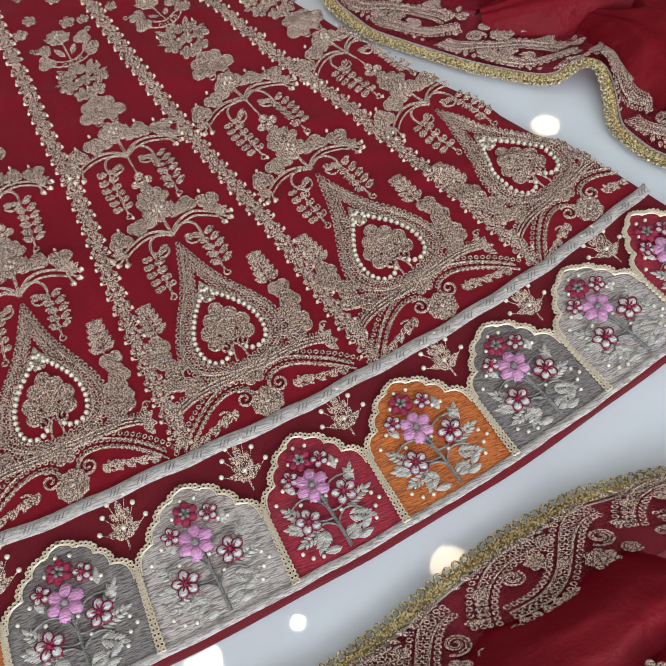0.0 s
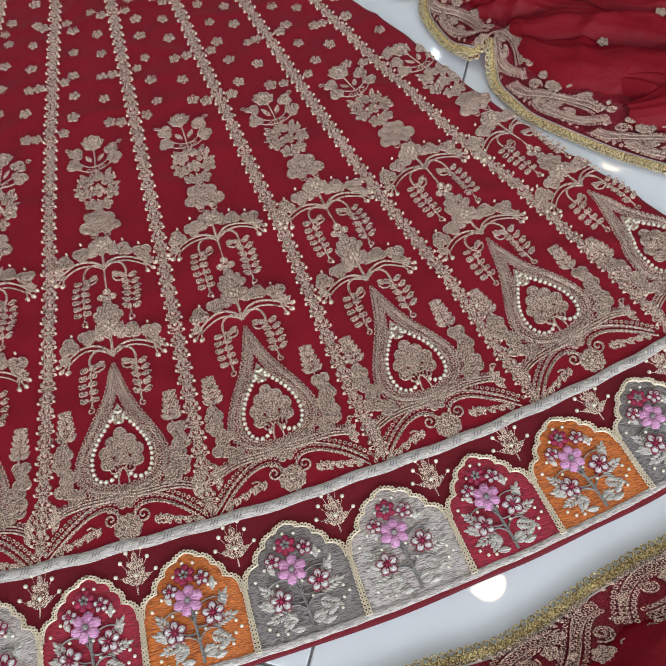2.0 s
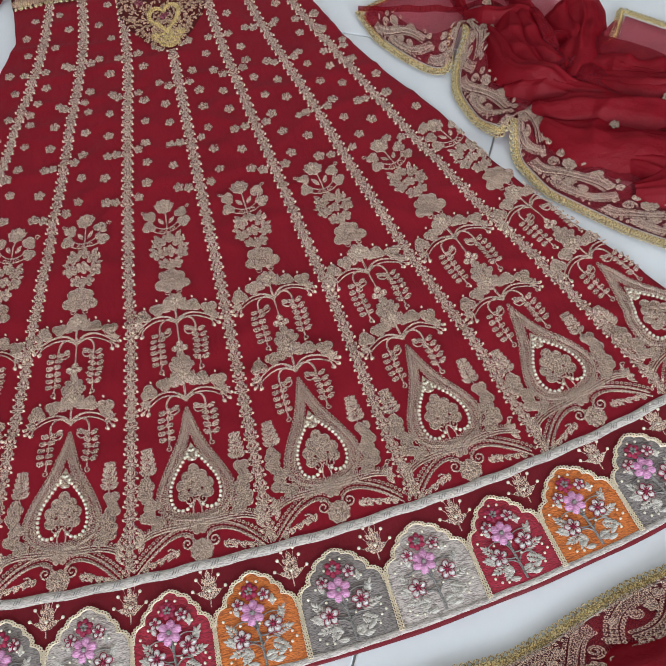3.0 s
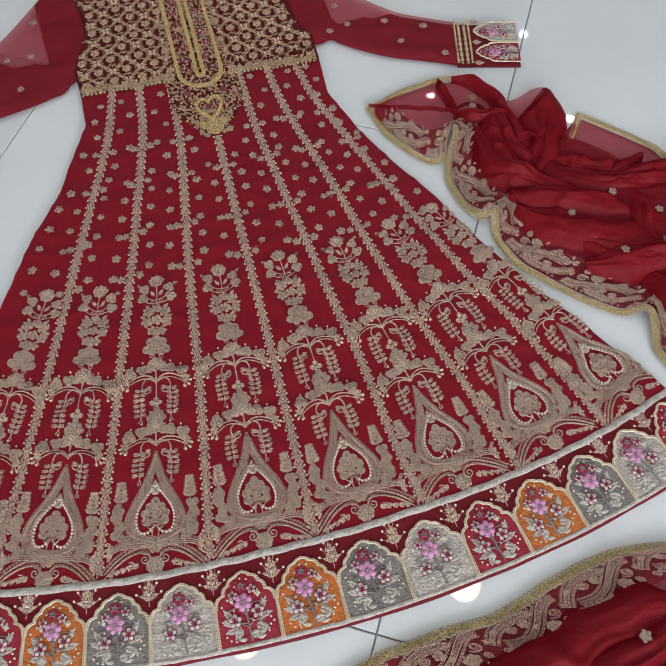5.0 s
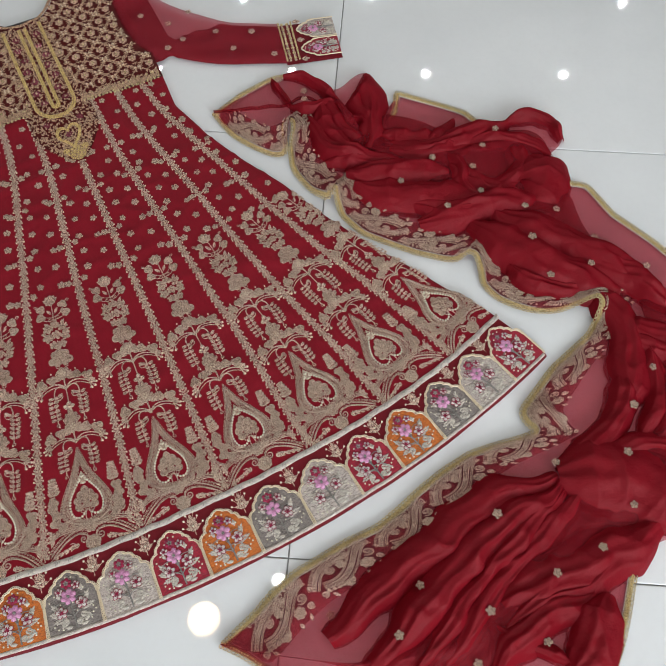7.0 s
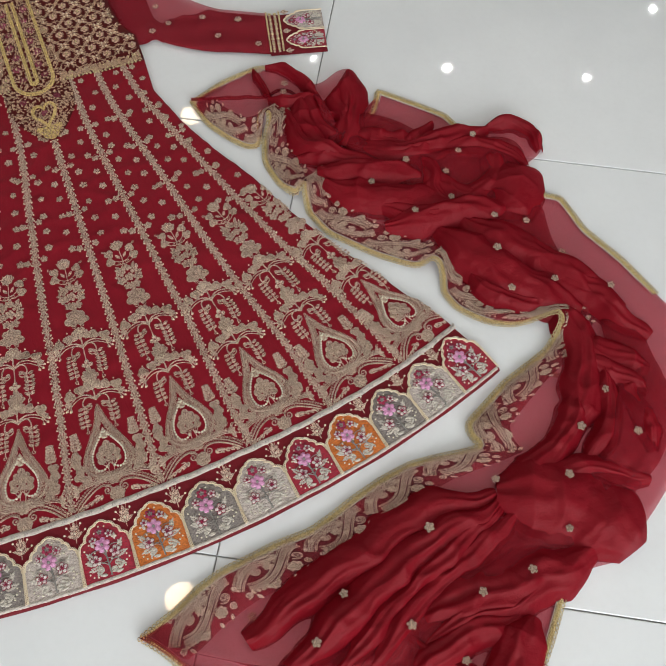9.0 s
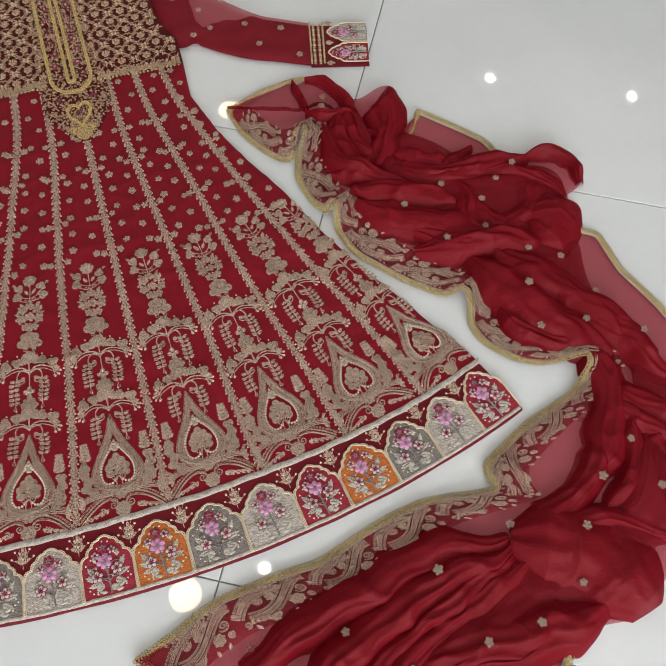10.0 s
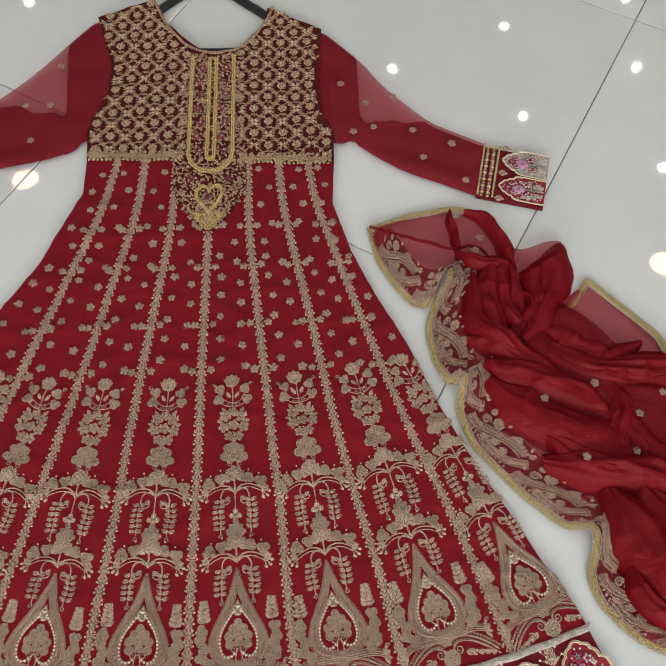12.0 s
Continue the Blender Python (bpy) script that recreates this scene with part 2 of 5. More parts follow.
# ---- room ----
U = Vector((0.5195, 0.8545))
V = Vector((0.8545, -0.5195))
U_LINES = [-3.9, -3.1, -2.318, -1.518, -0.718, 0.107, 0.883, 1.683, 2.483, 3.283, 4.083, 4.9]
V_LINES = [-3.6, -2.8, -1.98, -1.17, -0.357, 0.473, 1.273, 2.073, 2.873, 3.673, 4.473, 5.3]
floor = tagged(new("floor", mesh_of("floor", box(-4.6, -4.6, -0.12, 5.6, 6.0, -0.0032), M_GROUT, False)),
               "floor of polished white porcelain tiles with thin grey joints", "floor", kind="structure")
TILE_MESH = {}
for a0, a1 in zip(U_LINES[:-1], U_LINES[1:]):
    for b0, b1 in zip(V_LINES[:-1], V_LINES[1:]):
        mid = U * (a0 + a1) / 2 + V * (b0 + b1) / 2
        if not (-4.4 < mid.x < 5.4 and -4.4 < mid.y < 5.8):
            continue
        key = (round(a1 - a0, 3), round(b1 - b0, 3))
        if key not in TILE_MESH:
            hu, hv, g = key[0] / 2 - 0.0011, key[1] / 2 - 0.0011, 0.0012
            s = Sheet()
            s.add([(su * (hv - e), sv * (hu - e), z) for e, z in ((0, -0.003), (0, -0.0008), (g, 0.0)) for su, sv in ((-1, -1), (1, -1), (1, 1), (-1, 1))],
                  [(8, 9, 10, 11)] + [(i + 4 * k, (i + 1) % 4 + 4 * k, (i + 1) % 4 + 4 * k + 4, i + 4 * k + 4) for k in (0, 1) for i in range(4)])
            TILE_MESH[key] = mesh_of("tile", s, M_TILE, False)
        t = new("tile", TILE_MESH[key])
        t.location = (mid.x, mid.y, 0)
        t.rotation_euler = (0, 0, math.atan2(V.y, V.x))
        t.parent = floor

for name, bx in (("wall_north", (-4.6, 5.85, 0, 5.6, 6.0, CEIL)), ("wall_west", (-4.6, -4.4, 0, -4.45, 5.85, CEIL)), ("wall_east", (5.45, -4.4, 0, 5.6, 5.85, CEIL)),
                 ("wall_south", (-4.6, -4.6, 0, 5.6, -4.4, CEIL))):
    tagged(new(name, mesh_of(name, box(*bx), M_WALL, False)), "plain white painted shop wall", "wall", kind="structure")
tagged(new("ceiling", mesh_of("ceiling", box(-4.6, -4.6, CEIL, 5.6, 6.0, CEIL + 0.12), M_CEILING, False)), "flat white ceiling with round downlights", "ceiling", kind="structure")
for x, y, r in [(*p, 0.079) for p in WARM_LAMPS] + [(*p, 0.025) for p in WHITE_LAMPS]:
    s, n = Sheet(), 20
    prof = [(r + 0.002, -0.011), (r + 0.004, -0.014), (r + 0.016, -0.010), (r + 0.018, 0.0)]
    s.add([(q * math.cos(2 * math.pi * i / n), q * math.sin(2 * math.pi * i / n), z) for q, z in prof for i in range(n)],
          [(k * n + i, k * n + (i + 1) % n, (k + 1) * n + (i + 1) % n, (k + 1) * n + i) for k in range(3) for i in range(n)])
    ob = tagged(new("downlight", mesh_of("downlight", s, M_WALL)), "round recessed downlight with a white rim in the ceiling", "ceiling lamp", "ceiling downlights")
    ob.location = (x, y, CEIL)


# ---- the dress: outline ----
SEAMS = [
    [(-0.164, 0.170), (-0.178, 0.080), (-0.202, -0.010), (-0.233, -0.100), (-0.259, -0.180), (-0.290, -0.280), (-0.318, -0.370), (-0.350, -0.470), (-0.383, -0.570), (-0.424, -0.680)],
    [(-0.115, 0.175), (-0.121, 0.062), (-0.143, -0.050), (-0.166, -0.160), (-0.190, -0.270), (-0.209, -0.356), (-0.226, -0.429), (-0.245, -0.510), (-0.264, -0.592), (-0.289, -0.705)],
    [(-0.058, 0.168), (-0.062, 0.020), (-0.077, -0.110), (-0.091, -0.220), (-0.102, -0.323), (-0.110, -0.410), (-0.117, -0.485), (-0.127, -0.567), (-0.135, -0.631), (-0.148, -0.722)],
    [(0.001, 0.002), (-0.001, -0.132), (-0.002, -0.219), (-0.003, -0.327), (-0.004, -0.435), (-0.006, -0.533), (-0.007, -0.610), (-0.010, -0.726)],
    [(0.068, 0.165), (0.070, 0.004), (0.081, -0.108), (0.089, -0.200), (0.099, -0.297), (0.108, -0.404), (0.115, -0.452), (0.119, -0.503), (0.122, -0.560), (0.126, -0.616), (0.130, -0.663), (0.137, -0.722)],
    [(0.123, 0.158), (0.128, 0.066), (0.144, -0.030), (0.166, -0.144), (0.182, -0.239), (0.198, -0.340), (0.216, -0.425), (0.233, -0.500), (0.245, -0.548), (0.256, -0.595), (0.264, -0.645), (0.279, -0.715)],
    [(0.176, 0.150), (0.186, 0.060), (0.209, -0.018), (0.237, -0.124), (0.265, -0.216), (0.291, -0.301), (0.320, -0.391), (0.346, -0.455), (0.371, -0.533), (0.394, -0.602), (0.418, -0.684)],
]
EDGE_R = [(0.223, 0.150), (0.216, 0.057), (0.243, -0.045), (0.276, -0.125), (0.321, -0.218), (0.361, -0.322), (0.401, -0.408), (0.440, -0.481), (0.478, -0.558), (0.514, -0.628), (0.559, -0.757)]
EDGE_L = [(-0.221, 0.176), (-0.220, 0.094), (-0.278, -0.047), (-0.331, -0.136), (-0.368, -0.215), (-0.415, -0.316), (-0.455, -0.42), (-0.500, -0.56), (-0.53, -0.66), (-0.559, -0.757)]


def hem_y(x):
    return -0.840 + 0.2554 * x * x + 0.053 * x ** 4


def band_y(x):
    return -0.7312 + 0.199 * x * x + 0.270 * x ** 4


def lift(x, y):
    """Height of the dress's upper face: it lies flat with shallow creases and puckers."""
    h = 0.0095
    h += 0.0026 * noise.noise((x * 9.0, y * 2.5, 0.3)) + 0.0022 * noise.noise((x * 26.0, y * 9.0, 4.1))
    h += 0.0005 * noise.noise((x * 70.0, y * 60.0, 9.0))
    # short slack creases that run across the panels
    slack = max(0.0, min(1.0, (y + 0.66) * 12)) * 0.0034
    h += slack * max(0.0, 1 - 4.5 * abs(noise.noise((x * 8.0 + 3.0 * y, y * 17.0, 15.0)))) ** 1.5
    return h


def on_cloth(x, y, z):
    return (x, y, lift(x, y) + z)


dress = thing("dress", "wine-red anarkali dress with gold zari embroidery laid flat on tiles", "dress")


# skirt from the waist to the ribbon, and the hem border below it
ROWS_Y = np.linspace(0, 1, 121)
left = [(lerp_line(EDGE_L, 0.176 + (band_y(-0.52) - 0.176) * t), 0.176 + (band_y(-0.52) - 0.176) * t) for t in ROWS_Y]
right = [(lerp_line(EDGE_R, 0.150 + (band_y(0.523) - 0.150) * t), 0.150 + (band_y(0.523) - 0.150) * t) for t in ROWS_Y]
s = Sheet()
COLS = 150
for t, a, c in zip(ROWS_Y, left, right):
    for j in range(COLS + 1):
        u = j / COLS
        x = a[0] + (c[0] - a[0]) * u
        ytop, ybot = a[1] + (c[1] - a[1]) * u, band_y(x)
        y = ytop + t ** 3 * (ybot - (left[-1][1] + (right[-1][1] - left[-1][1]) * u))
        s.v.append(on_cloth(x, y, 0))
w = COLS + 1
s.f = [(i * w + j, (i + 1) * w + j, (i + 1) * w + j + 1, i * w + j + 1) for i in range(120) for j in range(COLS)]
for side in (0, COLS):
    ids = [i * w + side for i in range(121)]
    base = len(s.v)
    s.v += [(s.v[k][0], s.v[k][1], 0.001) for k in ids]
    s.f += [(ids[k], ids[k + 1], base + k + 1, base + k) for k in range(120)]
part("skirt", s, M_RED, dress, "wine-red georgette skirt of tapering panels")

xs = np.linspace(-0.559, 0.559, 241)
s = Sheet()
for x in xs:
    e = abs(x) / 0.559
    xt = x * (1 - 0.064 * e ** 6)
    for k in range(17):
        t = k / 16
        xx = xt + (x - xt) * t
        yy = band_y(xt) + (hem_y(x) - band_y(xt)) * t
        s.v.append(on_cloth(xx, yy, 0.0008))
    lip = 0.0022 + 0.0016 * noise.noise((x * 14, 2.2, 0))
    s.v += [(x, hem_y(x) - 0.0015, 0.006), (x * 1.003, hem_y(x) - lip, 0.0025), (x * 1.003, hem_y(x) - lip, 0.0008)]
w = 20
s.f = [(i * w + j, i * w + j + 1, (i + 1) * w + j + 1, (i + 1) * w + j) for i in range(240) for j in range(19)]
base = len(s.v)
part("hem_border", s, M_HEMRED, dress, "dark red border cloth along the hem")

# ---- dupatta ----
A_EDGE = [(0.277, 0.003), (0.286, -0.064), (0.311, -0.113), (0.339, -0.153), (0.362, -0.160), (0.380, -0.110), (0.403, -0.085), (0.402, -0.114), (0.373, -0.149), (0.355, -0.200), (0.363, -0.261), (0.380, -0.304), (0.405, -0.280), (0.395, -0.306), (0.388, -0.340), (0.404, -0.396), (0.436, -0.437),
          (0.468, -0.476), (0.508, -0.513), (0.527, -0.528), (0.547, -0.522), (0.558, -0.530), (0.554, -0.556), (0.539, -0.589), (0.547, -0.626), (0.566, -0.652), (0.587, -0.674), (0.619, -0.692), (0.661, -0.700), (0.700, -0.708), (0.688, -0.728), (0.648, -0.755), (0.606, -0.766),
          (0.554, -0.780), (0.508, -0.801), (0.463, -0.821), (0.460, -0.844), (0.469, -0.863), (0.430, -0.857), (0.397, -0.850), (0.354, -0.844), (0.306, -0.848), (0.255, -0.858), (0.212, -0.870), (0.171, -0.879), (0.116, -0.877), (0.079, -0.880), (0.030, -0.883), (-0.008, -0.892), (-0.048, -0.909), (-0.104, -0.926)]
B_EDGE = [(0.277, 0.003), (0.350, 0.030), (0.424, 0.042), (0.459, 0.034), (0.496, 0.030), (0.507, -0.009), (0.521, -0.050), (0.545, -0.052), (0.606, -0.035), (0.600, -0.10), (0.580, -0.17), (0.600, -0.160), (0.633, -0.112), (0.670, -0.154), (0.700, -0.188), (0.729, -0.224), (0.739, -0.266), (0.767, -0.277), (0.814, -0.281), (0.861, -0.287),
          (0.880, -0.320), (0.877, -0.356), (0.855, -0.382), (0.811, -0.396), (0.785, -0.400), (0.777, -0.433), (0.804, -0.465), (0.836, -0.490), (0.839, -0.569), (0.866, -0.651), (0.882, -0.733), (0.90, -0.82), (0.86, -0.92), (0.76, -1.00), (0.67, -1.05), (0.62, -1.075), (0.569, -1.097), (0.534, -1.091), (0.509, -1.089), (0.482, -1.100),
          (0.458, -1.122), (0.426, -1.153), (0.398, -1.177), (0.369, -1.198), (0.25, -1.24), (0.10, -1.17), (-0.061, -0.988), (-0.080, -0.956), (-0.104, -0.926)]

ANCHORS = [(0, 0), (11, 10), (19, 25), (29, 30), (36, 33), (41, 38), (45, 43), (50, 48)]
CORE = [(0.52, 0.56), (0.30, 0.84), (0.22, 0.96), (0.30, 0.66), (0.46, 0.96), (0.20, 0.97), (0.22, 0.88), (0.45, 0.60)]
NS = 64
LINE_A, LINE_B, CORE_S = [], [], []
for k in range(7):
    (a0, b0), (a1, b1) = ANCHORS[k], ANCHORS[k + 1]
    pa, pb = resample(A_EDGE[a0:a1 + 1], n=NS + 1), resample(B_EDGE[b0:b1 + 1], n=NS + 1)
    for i in range(NS + (k == 6)):
        LINE_A.append(pa[i])
        LINE_B.append(pb[i])
        t = i / NS
        t = t * t * (3 - 2 * t)
        CORE_S.append((CORE[k][0] * (1 - t) + CORE[k + 1][0] * t, CORE[k][1] * (1 - t) + CORE[k + 1][1] * t))


def ease(line, rounds):
    p = np.array(line)
    for _ in range(rounds):
        p[1:-1] = 0.25 * p[:-2] + 0.5 * p[1:-1] + 0.25 * p[2:]
    return p


LINE_A, LINE_B = ease(LINE_A, 3), ease(LINE_B, 3)
MIDS = 0.5 * (LINE_A + LINE_B)
RUN = np.r_[0, np.cumsum(np.linalg.norm(np.diff(MIDS, axis=0), axis=1))]
NL = len(LINE_A)


def ridge(p):
    f = abs(2 * (p - math.floor(p)) - 1)
    return (0.5 + 0.5 * math.cos(math.pi * f)) ** 1.3


def crease(p):
    """Broad rounded back, sharp valley."""
    f = abs(2 * (p - math.floor(p)) - 1)
    return 1 - f ** 2.2


def fold_height(i, t, x, y):
    """Gathered folds that run along the scarf, with a twisted rosette near its upper end."""
    S = RUN[i]
    n1 = noise.noise((S * 3.2, t * 1.2, 1.0))
    n2 = noise.noise((S * 7.0, t * 2.6, 7.0))
    n3 = noise.noise((x * 15.0, y * 15.0, 3.0))
    amp = 0.62 + 0.5 * noise.noise((S * 3.4, t * 2.2, 12.0))
    z = 0.030 * amp * crease(2.9 * t + 1.8 * n1 + 1.1 * S)
    z += 0.008 * (0.6 + 0.6 * n2) * crease(7.3 * t + 2.3 * n1 + 1.1 * n2 - 2.1 * S)
    # crumples that run across the folds
    c1 = noise.noise((S * 5.0 + 0.8 * n2, t * 4.5 + 1.4 * S, 21.0))
    c2 = noise.noise((x * 19.0, y * 19.0 + n1, 27.0))
    z += 0.020 * max(0.0, 1 - 2.8 * abs(c1)) ** 1.3 + 0.007 * max(0.0, 1 - 2.4 * abs(c2)) ** 1.4
    z += 0.004 * n3
    dx, dy = x - 0.545, y + 0.125
    r = math.hypot(dx, dy)
    if r < 0.16:
        k = math.exp(-(r / 0.062) ** 2)
        z = z * (1 - 0.85 * k) + k * (0.006 + 0.050 * crease(math.atan2(dy, dx) / (2 * math.pi) + r * 24 + 0.25 * n3))
    return z


TURNS = ((0.392, -0.105, 0.024, 0.030), (0.398, -0.285, 0.022, 0.026), (0.552, -0.530, 0.014, 0.026), (0.690, -0.712, 0.022, 0.032), (0.500, -0.850, 0.012, 0.030), (0.575, -0.060, 0.018, 0.035))


def edge_lift(x, y):
    """The cloth stands up where its edge turns over."""
    return sum(h * math.exp(-((x - a) ** 2 + (y - c) ** 2) / r ** 2) for a, c, h, r in TURNS)


def base_height(i, t, x, y):
    rim = min(1.0, min(t, 1 - t) * 9)
    return 0.004 + edge_lift(x, y) + rim * (0.004 + 0.008 * max(0, noise.noise((x * 11, y * 11, 5.0))) + 0.0035 * noise.noise((x * 34, y * 30, 2.0)))


def scarf_sheet(nt, bounds, height):
    s = Sheet()
    for i in range(NL):
        t0, t1 = bounds(i)
        for j in range(nt + 1):
            t = t0 + (t1 - t0) * j / nt
            x, y = LINE_A[i] * (1 - t) + LINE_B[i] * t
            s.v.append((x, y, height(i, t, x, y, j / nt)))
    w = nt + 1
    s.f = [(i * w + j, (i + 1) * w + j, (i + 1) * w + j + 1, i * w + j + 1) for i in range(NL - 1) for j in range(nt)]
    return s


dupatta = thing("dupatta", "sheer wine-red chiffon dupatta with gold braid edging, twisted on tiles", "scarf")
part("chiffon", scarf_sheet(70, lambda i: (0.0, 1.0), lambda i, t, x, y, q: base_height(i, t, x, y)), M_CHIFFON, dupatta, "single sheer chiffon layer")



def under_pleat(i):
    """The second sheer layer that lies under the folds."""
    lo, hi = CORE_S[i]
    S = RUN[i]
    taper = max(0.0, min(1.0, (i - 40) / 40, (NL - 24 - i) / 40))
    c = lo + (hi - lo) * (0.52 + 0.10 * noise.noise((S * 2.6, 3.1, 0.5)))
    h = (hi - lo) * 0.32 * taper * (1 + 0.3 * noise.noise((S * 3.7, 5.3, 8.0)))
    return max(0.02, c - h), min(0.98, c + h)


under = part("under_layer", scarf_sheet(60, under_pleat, lambda i, t, x, y, q: base_height(i, t, x, y) + 0.002 + min(1, min(q, 1 - q) * 5) * (0.003 + 0.25 * fold_height(i, t, x, y))), M_CHIFFON_DOUBLE, dupatta, "second chiffon layer under the folds")

# centre lines of the gathered folds: width, then three or four places along the fold
ROSETTE_FOLDS = [
    (0.013, (0.419, 0.033), (0.427, -0.012), (0.418, -0.055)),
    (0.020, (0.445, 0.032), (0.484, 0.017), (0.495, -0.032), (0.515, -0.089)),
    (0.026, (0.420, -0.055), (0.453, -0.078), (0.491, -0.084), (0.519, -0.110)),
    (0.040, (0.481, -0.066), (0.453, -0.140), (0.464, -0.199), (0.500, -0.228)),
    (0.033, (0.504, -0.067), (0.485, -0.133), (0.493, -0.185), (0.523, -0.194)),
    (0.047, (0.599, -0.049), (0.572, -0.112), (0.545, -0.175), (0.507, -0.224)),
    (0.033, (0.557, -0.078), (0.539, -0.119), (0.544, -0.151), (0.525, -0.182)),
    (0.013, (0.499, -0.154), (0.516, -0.141), (0.530, -0.161), (0.512, -0.186)),
    (0.039, (0.441, -0.098), (0.437, -0.171), (0.463, -0.226), (0.513, -0.254)),
    (0.038, (0.417, -0.217), (0.469, -0.230), (0.520, -0.269), (0.565, -0.297)),
]
UPPER_FOLDS = [
    (0.038, (0.544, -0.210), (0.576, -0.219), (0.594, -0.250), (0.644, -0.271)),
    (0.035, (0.517, -0.228), (0.557, -0.271), (0.618, -0.295), (0.716, -0.300)),
    (0.025, (0.553, -0.199), (0.569, -0.238), (0.624, -0.270), (0.693, -0.236)),
    (0.048, (0.438, -0.262), (0.520, -0.288), (0.566, -0.325), (0.614, -0.348)),
    (0.059, (0.440, -0.292), (0.502, -0.354), (0.572, -0.394), (0.654, -0.424)),
    (0.040, (0.505, -0.378), (0.564, -0.433), (0.623, -0.449), (0.678, -0.451)),
    (0.034, (0.629, -0.307), (0.640, -0.349), (0.616, -0.396), (0.640, -0.430)),
]
MIDDLE_FOLDS = [
    (0.045, (0.542, -0.230), (0.599, -0.282), (0.696, -0.280), (0.785, -0.294)),
    (0.025, (0.777, -0.291), (0.839, -0.295), (0.870, -0.330), (0.850, -0.379)),
    (0.034, (0.682, -0.304), (0.760, -0.319), (0.795, -0.358), (0.808, -0.406)),
    (0.043, (0.628, -0.331), (0.644, -0.385), (0.660, -0.421), (0.724, -0.440)),
    (0.040, (0.787, -0.330), (0.755, -0.392), (0.695, -0.426), (0.633, -0.421)),
    (0.075, (0.766, -0.380), (0.764, -0.425), (0.751, -0.465), (0.709, -0.478)),
    (0.050, (0.502, -0.427), (0.592, -0.443), (0.659, -0.454), (0.741, -0.480)),
    (0.070, (0.590, -0.470), (0.622, -0.545), (0.665, -0.625), (0.742, -0.712)),
    (0.061, (0.635, -0.448), (0.671, -0.524), (0.731, -0.615), (0.807, -0.741)),
    (0.048, (0.672, -0.508), (0.720, -0.605), (0.773, -0.700), (0.823, -0.801)),
]
TURN_FOLDS = [
    (0.036, (0.598, -0.572), (0.610, -0.632), (0.651, -0.665), (0.699, -0.685)),
    (0.049, (0.712, -0.671), (0.707, -0.768), (0.674, -0.842), (0.599, -0.898)),
    (0.039, (0.671, -0.831), (0.594, -0.904), (0.525, -0.934), (0.458, -0.940)),
    (0.034, (0.712, -0.780), (0.706, -0.866), (0.664, -0.921), (0.602, -0.951)),
    (0.047, (0.700, -0.765), (0.738, -0.811), (0.785, -0.851)),
    (0.037, (0.686, -0.785), (0.725, -0.840), (0.756, -0.890)),
    (0.029, (0.736, -0.837), (0.732, -0.921), (0.715, -0.978)),
    (0.036, (0.457, -0.935), (0.536, -0.941), (0.605, -0.958), (0.682, -1.010)),
]
FAN_FOLDS = [
    (0.088, (0.450, -0.940), (0.543, -0.988), (0.584, -1.042), (0.596, -1.095)),
    (0.048, (0.450, -0.940), (0.325, -0.920), (0.194, -0.948), (0.031, -0.987)),
    (0.050, (0.451, -0.951), (0.311, -0.970), (0.185, -1.004), (0.066, -1.052)),
    (0.038, (0.453, -0.960), (0.333, -0.995), (0.226, -1.030), (0.124, -1.080)),
    (0.036, (0.477, -0.971), (0.385, -1.006), (0.265, -1.036), (0.161, -1.098)),
    (0.059, (0.542, -1.068), (0.444, -1.076), (0.346, -1.056), (0.262, -1.054)),
    (0.036, (0.485, -1.072), (0.393, -1.085), (0.321, -1.073), (0.257, -1.097)),
    (0.041, (0.403, -1.103), (0.327, -1.099), (0.262, -1.112), (0.208, -1.134)),
    (0.053, (0.414, -1.115), (0.379, -1.150), (0.308, -1.183)),
    (0.017, (0.242, -1.064), (0.260, -1.104), (0.296, -1.137), (0.321, -1.174)),
]


